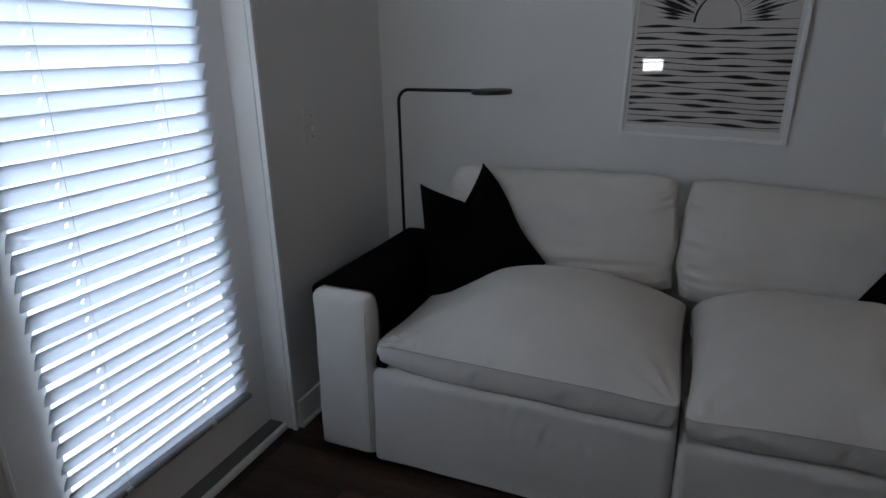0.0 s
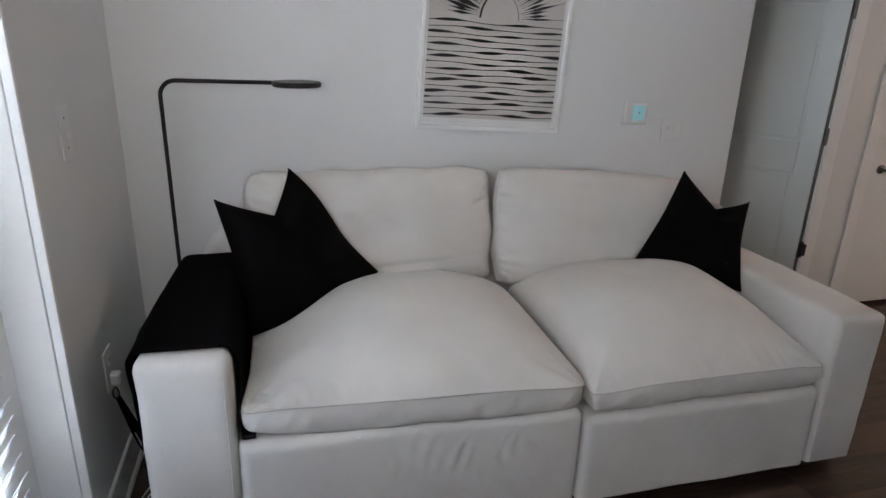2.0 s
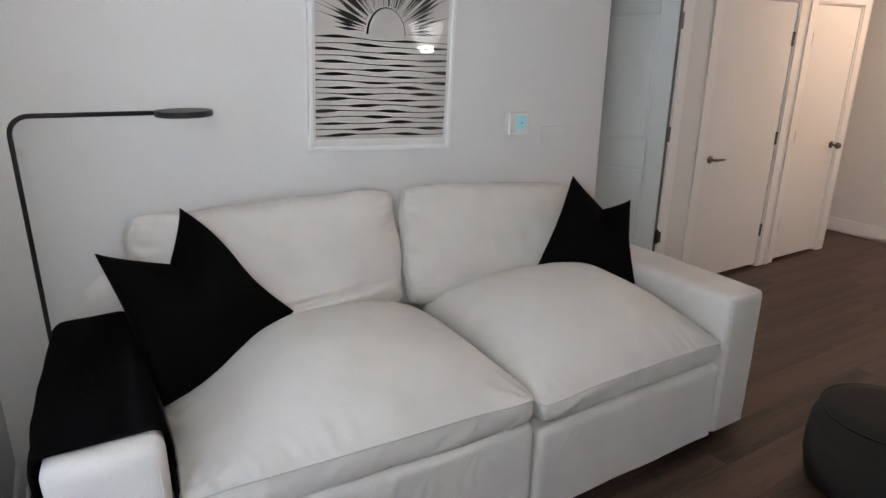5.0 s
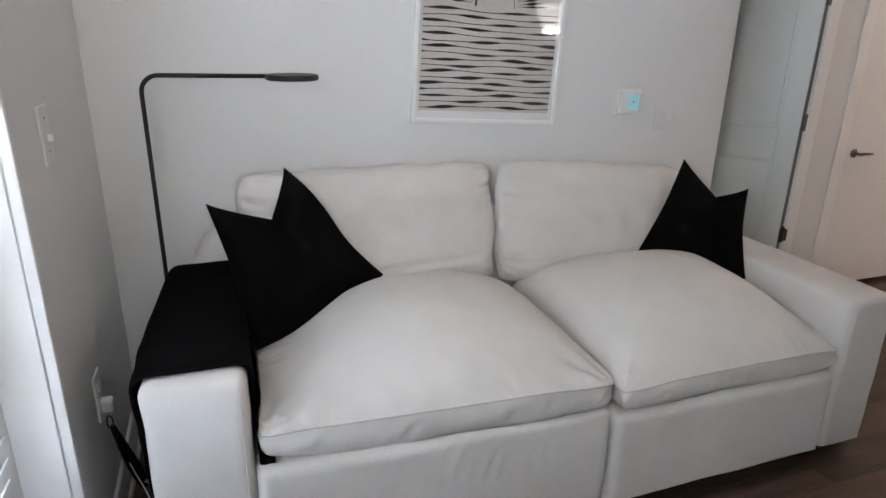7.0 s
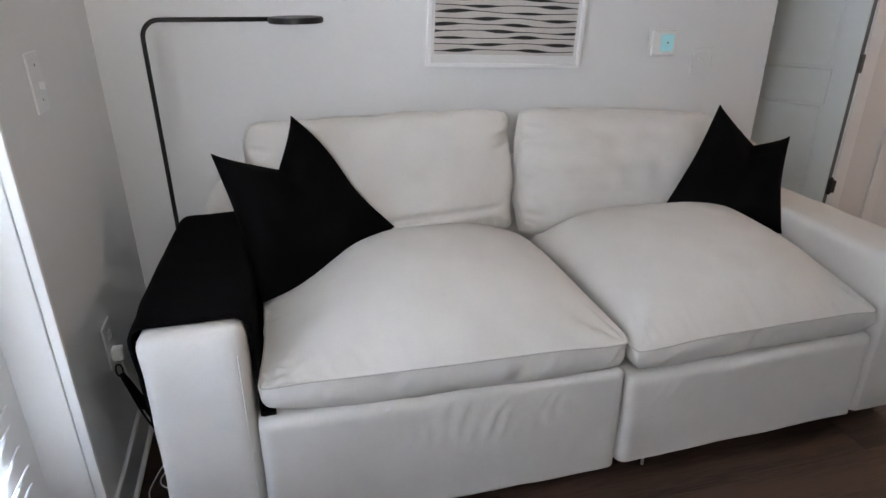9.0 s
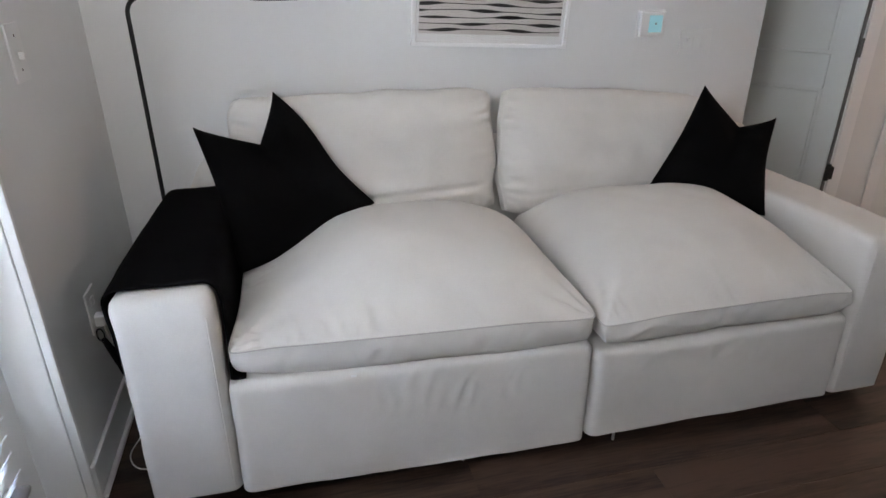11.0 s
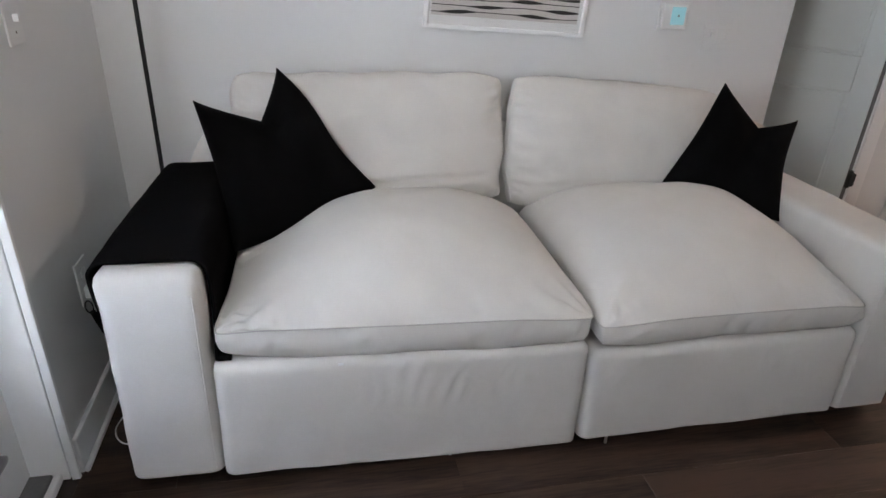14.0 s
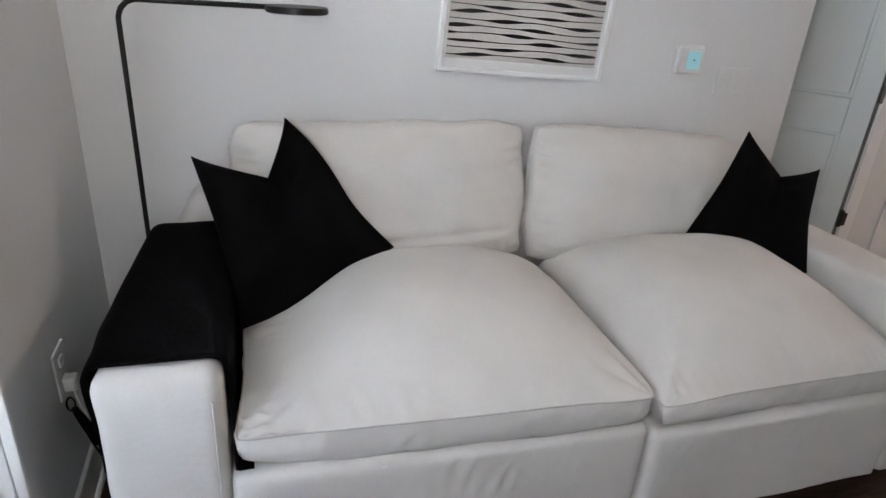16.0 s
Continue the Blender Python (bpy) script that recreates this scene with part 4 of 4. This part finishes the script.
def plate(name, label, cat, centre, w, h, axis):
    """A cover plate standing on a wall; returns the thing and a maker of boxes in its own plane."""
    cx, cy, cz = centre
    t_ = thing(name, centre, label, cat)

    def put(u0, u1, z0, z1, d0, d1, bev=0.0):
        if axis == "y":
            return B(cx + u0, cx + u1, cy - d1, cy - d0, cz + z0, cz + z1, bev)
        return B(cx + d0, cx + d1, cy + u0, cy + u1, cz + z0, cz + z1, bev)
    part("cover_plate", put(-w / 2, w / 2, -h / 2, h / 2, 0.0005, 0.007, 0.0025), PLASTIC, t_)
    return t_, put


sw, put = plate("light_switch", "white triple wall switch plate by the hall", "switch", (1.415, BACK, 1.232), 0.163, 0.114, "y")
for u in (-0.046, 0, 0.046):
    part("rocker", put(u - 0.017, u + 0.017, -0.033, 0.033, 0.0073, 0.0105, 0.002), PLASTIC, sw)
part("switch_lever", put(-0.046 - 0.005, -0.046 + 0.005, 0.000, 0.018, 0.0105, 0.021, 0.002), PLASTIC, sw)
sw, put = plate("light_switch", "white single wall switch plate beside the glazed door", "switch", (WEST, 2.285, 1.342), 0.10, 0.155, "x")
part("switch_lever", put(-0.005, 0.005, -0.018, 0.002, 0.0073, 0.022, 0.002), PLASTIC, sw)
for z in (0.045, -0.045):
    part("screw", put(-0.0035, 0.0035, z - 0.0035, z + 0.0035, 0.0071, 0.0082, 0.001), CHROME, sw)
ou, put = plate("wall_outlet", "white wall outlet plate low beside the sofa", "outlet", (WEST, 2.336, 0.502), 0.098, 0.150, "x")
for z in (0.032, -0.032):
    part("socket", put(-0.017, 0.017, z - 0.014, z + 0.014, 0.0072, 0.0095, 0.003), PLASTIC, ou)
pl = thing("plug_charger", (WEST + 0.03, 2.325, 0.48), "small white plug charger in the outlet", "charger")
part("charger_body", soft_box(WEST + 0.0100, WEST + 0.044, 2.300, 2.340, 0.450, 0.492, 0.006, 0.008, 0, 0), PLASTIC, pl, smooth=True)
# folded umbrella hanging beside the arm, cord loop up
um = thing("folded_umbrella", (-1.05, 2.2, 0.4), "folded black umbrella with cord loop beside the sofa", "umbrella")
a, b = Vector((-1.152, 2.245, 0.432)), Vector((-1.125, 2.44, 0.045))
pts = [a.lerp(b, k / 8) for k in range(9)]
part("canopy", tube(bmesh.new(), pts, [0.009, 0.012, 0.014, 0.016, 0.019, 0.021, 0.021, 0.018, 0.011], 12), BLACK, um, smooth=True)
loop = []
d = (a - b).normalized()
sx = Vector((0.25, 0.6, 0.3)).normalized()
for k in range(17):
    t_ = math.pi * 2 * k / 16
    loop.append(a + d * (0.030 - 0.030 * math.cos(t_)) + sx * (0.014 * math.sin(t_)))
part("cord_loop", tube(bmesh.new(), loop, 0.0026, 7), BLACK_SEAM, um, "black cord loop")
# charging cable on the floor
cb = thing("cable", (-1.08, 2.2, 0), "thin white charging cable looped on the floor", "cable")
pts = [(WEST + 0.03, 2.32, 0.447), (WEST + 0.045, 2.31, 0.36), (WEST + 0.06, 2.33, 0.22), (WEST + 0.085, 2.38, 0.06), (WEST + 0.10, 2.34, 0.008), (WEST + 0.075, 2.25, 0.006),
       (WEST + 0.06, 2.16, 0.006), (WEST + 0.10, 2.09, 0.006), (WEST + 0.17, 2.085, 0.006), (WEST + 0.25, 2.14, 0.006), (WEST + 0.22, 2.26, 0.006), (WEST + 0.14, 2.30, 0.009), (WEST + 0.09, 2.22, 0.009), (WEST + 0.12, 2.17, 0.009),
       (WEST + 0.19, 2.18, 0.009), (WEST + 0.30, 2.24, 0.006)]
cur = []
for i in range(len(pts) - 1):
    p0, p1, p2, p3 = [Vector(pts[max(0, min(len(pts) - 1, i + o))]) for o in (-1, 0, 1, 2)]
    for k in range(6):
        t_ = k / 6
        cur.append(0.5 * ((2 * p1) + (p2 - p0) * t_ + (2 * p0 - 5 * p1 + 4 * p2 - p3) * t_ ** 2 + (3 * p1 - p0 - 3 * p2 + p3) * t_ ** 3))
part("wire", tube(bmesh.new(), cur, 0.0025, 7), CORD, cb)

# thicker grey cord hanging in a bow beside the umbrella
gc = thing("power_cord", (-1.13, 2.36, 0.2), "grey power cord hanging in a bow under the outlet", "cable")
bow = [(-1.165, 2.335, 0.30), (-1.160, 2.375, 0.205), (-1.148, 2.405, 0.135), (-1.128, 2.41, 0.095), (-1.10, 2.40, 0.085), (-1.075, 2.375, 0.105), (-1.055, 2.36, 0.15)]
part("wire", tube(bmesh.new(), [Vector(q) for q in bow], 0.006, 8), GREY_CORD, gc, smooth=True)

# ---- round pouf on the open floor ----
PFX, PFY = 1.75, 1.29
pf = thing("pouf", (PFX, PFY, 0), "round charcoal felt pouf on the wood floor", "pouf")
bm = bmesh.new()
prof = [(0.0, 0.0), (0.215, 0.0), (0.25, 0.03), (0.268, 0.11), (0.270, 0.19), (0.26, 0.28), (0.228, 0.345), (0.14, 0.368), (0.0, 0.375)]
ringv = []
for r, z in prof:
    ringv.append([bm.verts.new((PFX + r * math.cos(t_), PFY + r * math.sin(t_), z)) for t_ in [2 * math.pi * k / 48 for k in range(48)]] if r else [bm.verts.new((PFX, PFY, z))])
for a, b in zip(ringv, ringv[1:]):
    for k in range(48):
        q = [a[k % len(a)], a[(k + 1) % len(a)], b[(k + 1) % len(b)], b[k % len(b)]]
        bm.faces.new(list(dict.fromkeys(q)))
bmesh.ops.recalc_face_normals(bm, faces=bm.faces)
part("cover", bm, POUF, pf, smooth=True)
part("piping", tube(bmesh.new(), [(PFX + 0.240 * math.cos(t_), PFY + 0.240 * math.sin(t_), 0.336) for t_ in [2 * math.pi * k / 48 for k in range(48)]], 0.005, 8, True), BLACK_SEAM, pf)

# ---- lights of the room, behind the walk ----
pd = thing("pendant_lamp", (3.3, -1.75, 1.65), "lit flattened white globe pendant on a thin stem", "lamp")
gm = bmesh.new()
bmesh.ops.create_uvsphere(gm, u_segments=32, v_segments=16, radius=0.11, matrix=Matrix.Translation((3.3, -1.75, 1.67)) @ Matrix.Diagonal((1, 1, 0.4, 1)))
part("globe", gm, PENDANT_GLOBE, pd, "glowing flattened white globe", True)
# Flared shade added so its glow gives the globe's reflection a soft halo.
sh = bmesh.new()
bmesh.ops.create_cone(sh, cap_ends=False, segments=40, radius1=0.125, radius2=0.24, depth=0.26, matrix=Matrix.Translation((3.3, -1.75, 1.85)))
shade = part("shade", sh, HALO_SHADE, pd, "flared glowing shade added for the halo round the globe", True)
sol = shade.modifiers.new("thickness", "SOLIDIFY")
sol.thickness = 0.004
part("stem", tube(bmesh.new(), [(3.3, -1.75, 1.715), (3.3, -1.75, CEIL)], 0.005, 8), METAL_BLACK, pd)

ws = thing("wall_screen", (-0.452, REAR, 1.256), "small lit white screen on the rear wall", "screen")
part("bezel", B(-0.645, -0.270, REAR + 0.0005, REAR + 0.02, 1.136, 1.377, 0.004), METAL_BLACK, ws)
part("screen_face", B(-0.625, -0.290, REAR + 0.0205, REAR + 0.0225, 1.156, 1.357), LIGHT_PANEL, ws, "glowing white screen")
hl = thing("ceiling_light", (4.6, 2.2, CEIL), "round flush ceiling light with a warm glow", "lamp")
part("rim", disc(bmesh.new(), (4.6, 2.2, CEIL - 0.016), 0.17, 0.030, 40, 0.004), TRIM, hl)
part("diffuser", disc(bmesh.new(), (4.6, 2.2, CEIL - 0.036), 0.15, 0.008, 40), LIGHT_DISC, hl)

# ---- floor of dark planks ----
floor = structure("floor", B(LEFT - 0.3, RIGHT + T, REAR - T, BEYOND + T, -0.06, -0.004), JOINT, "dark brown wood plank floor", "floor")
PW, PL, GAP = 0.185, 1.38, 0.0010


def plank_mesh(length):
    me = bpy.data.meshes.new("plank")
    bm = B(0, length - GAP, 0, PW - GAP, -0.0038, 0.0, 0.0005, 1)
    bm.to_mesh(me)
    bm.free()
    me.materials.append(WOOD)
    return me


shared = {}
fr = random.Random(3)
y = -2.2
count = 0
rest = bmesh.new()
while y < 3.34:
    x = LEFT - 0.01 - fr.uniform(0.1, PL)
    while x < RIGHT:
        x0, x1 = max(x, LEFT), min(x + PL, RIGHT)
        x += PL
        if x1 - x0 < 0.03:
            continue
        key = round(x1 - x0, 2)
        if count < 300:
            if key not in shared:
                shared[key] = plank_mesh(key)
            ob = new("plank", shared[key])
            ob.parent = floor
            ob.matrix_basis = Matrix.Translation((x0, y, 0))
            count += 1
    y += PW
part("plank_field", B(LEFT, RIGHT, REAR, -2.2 - GAP, -0.0038, 0.0), WOOD, floor)
part("plank_field", B(LEFT, RIGHT, y, BEYOND, -0.0038, 0.0), WOOD, floor)
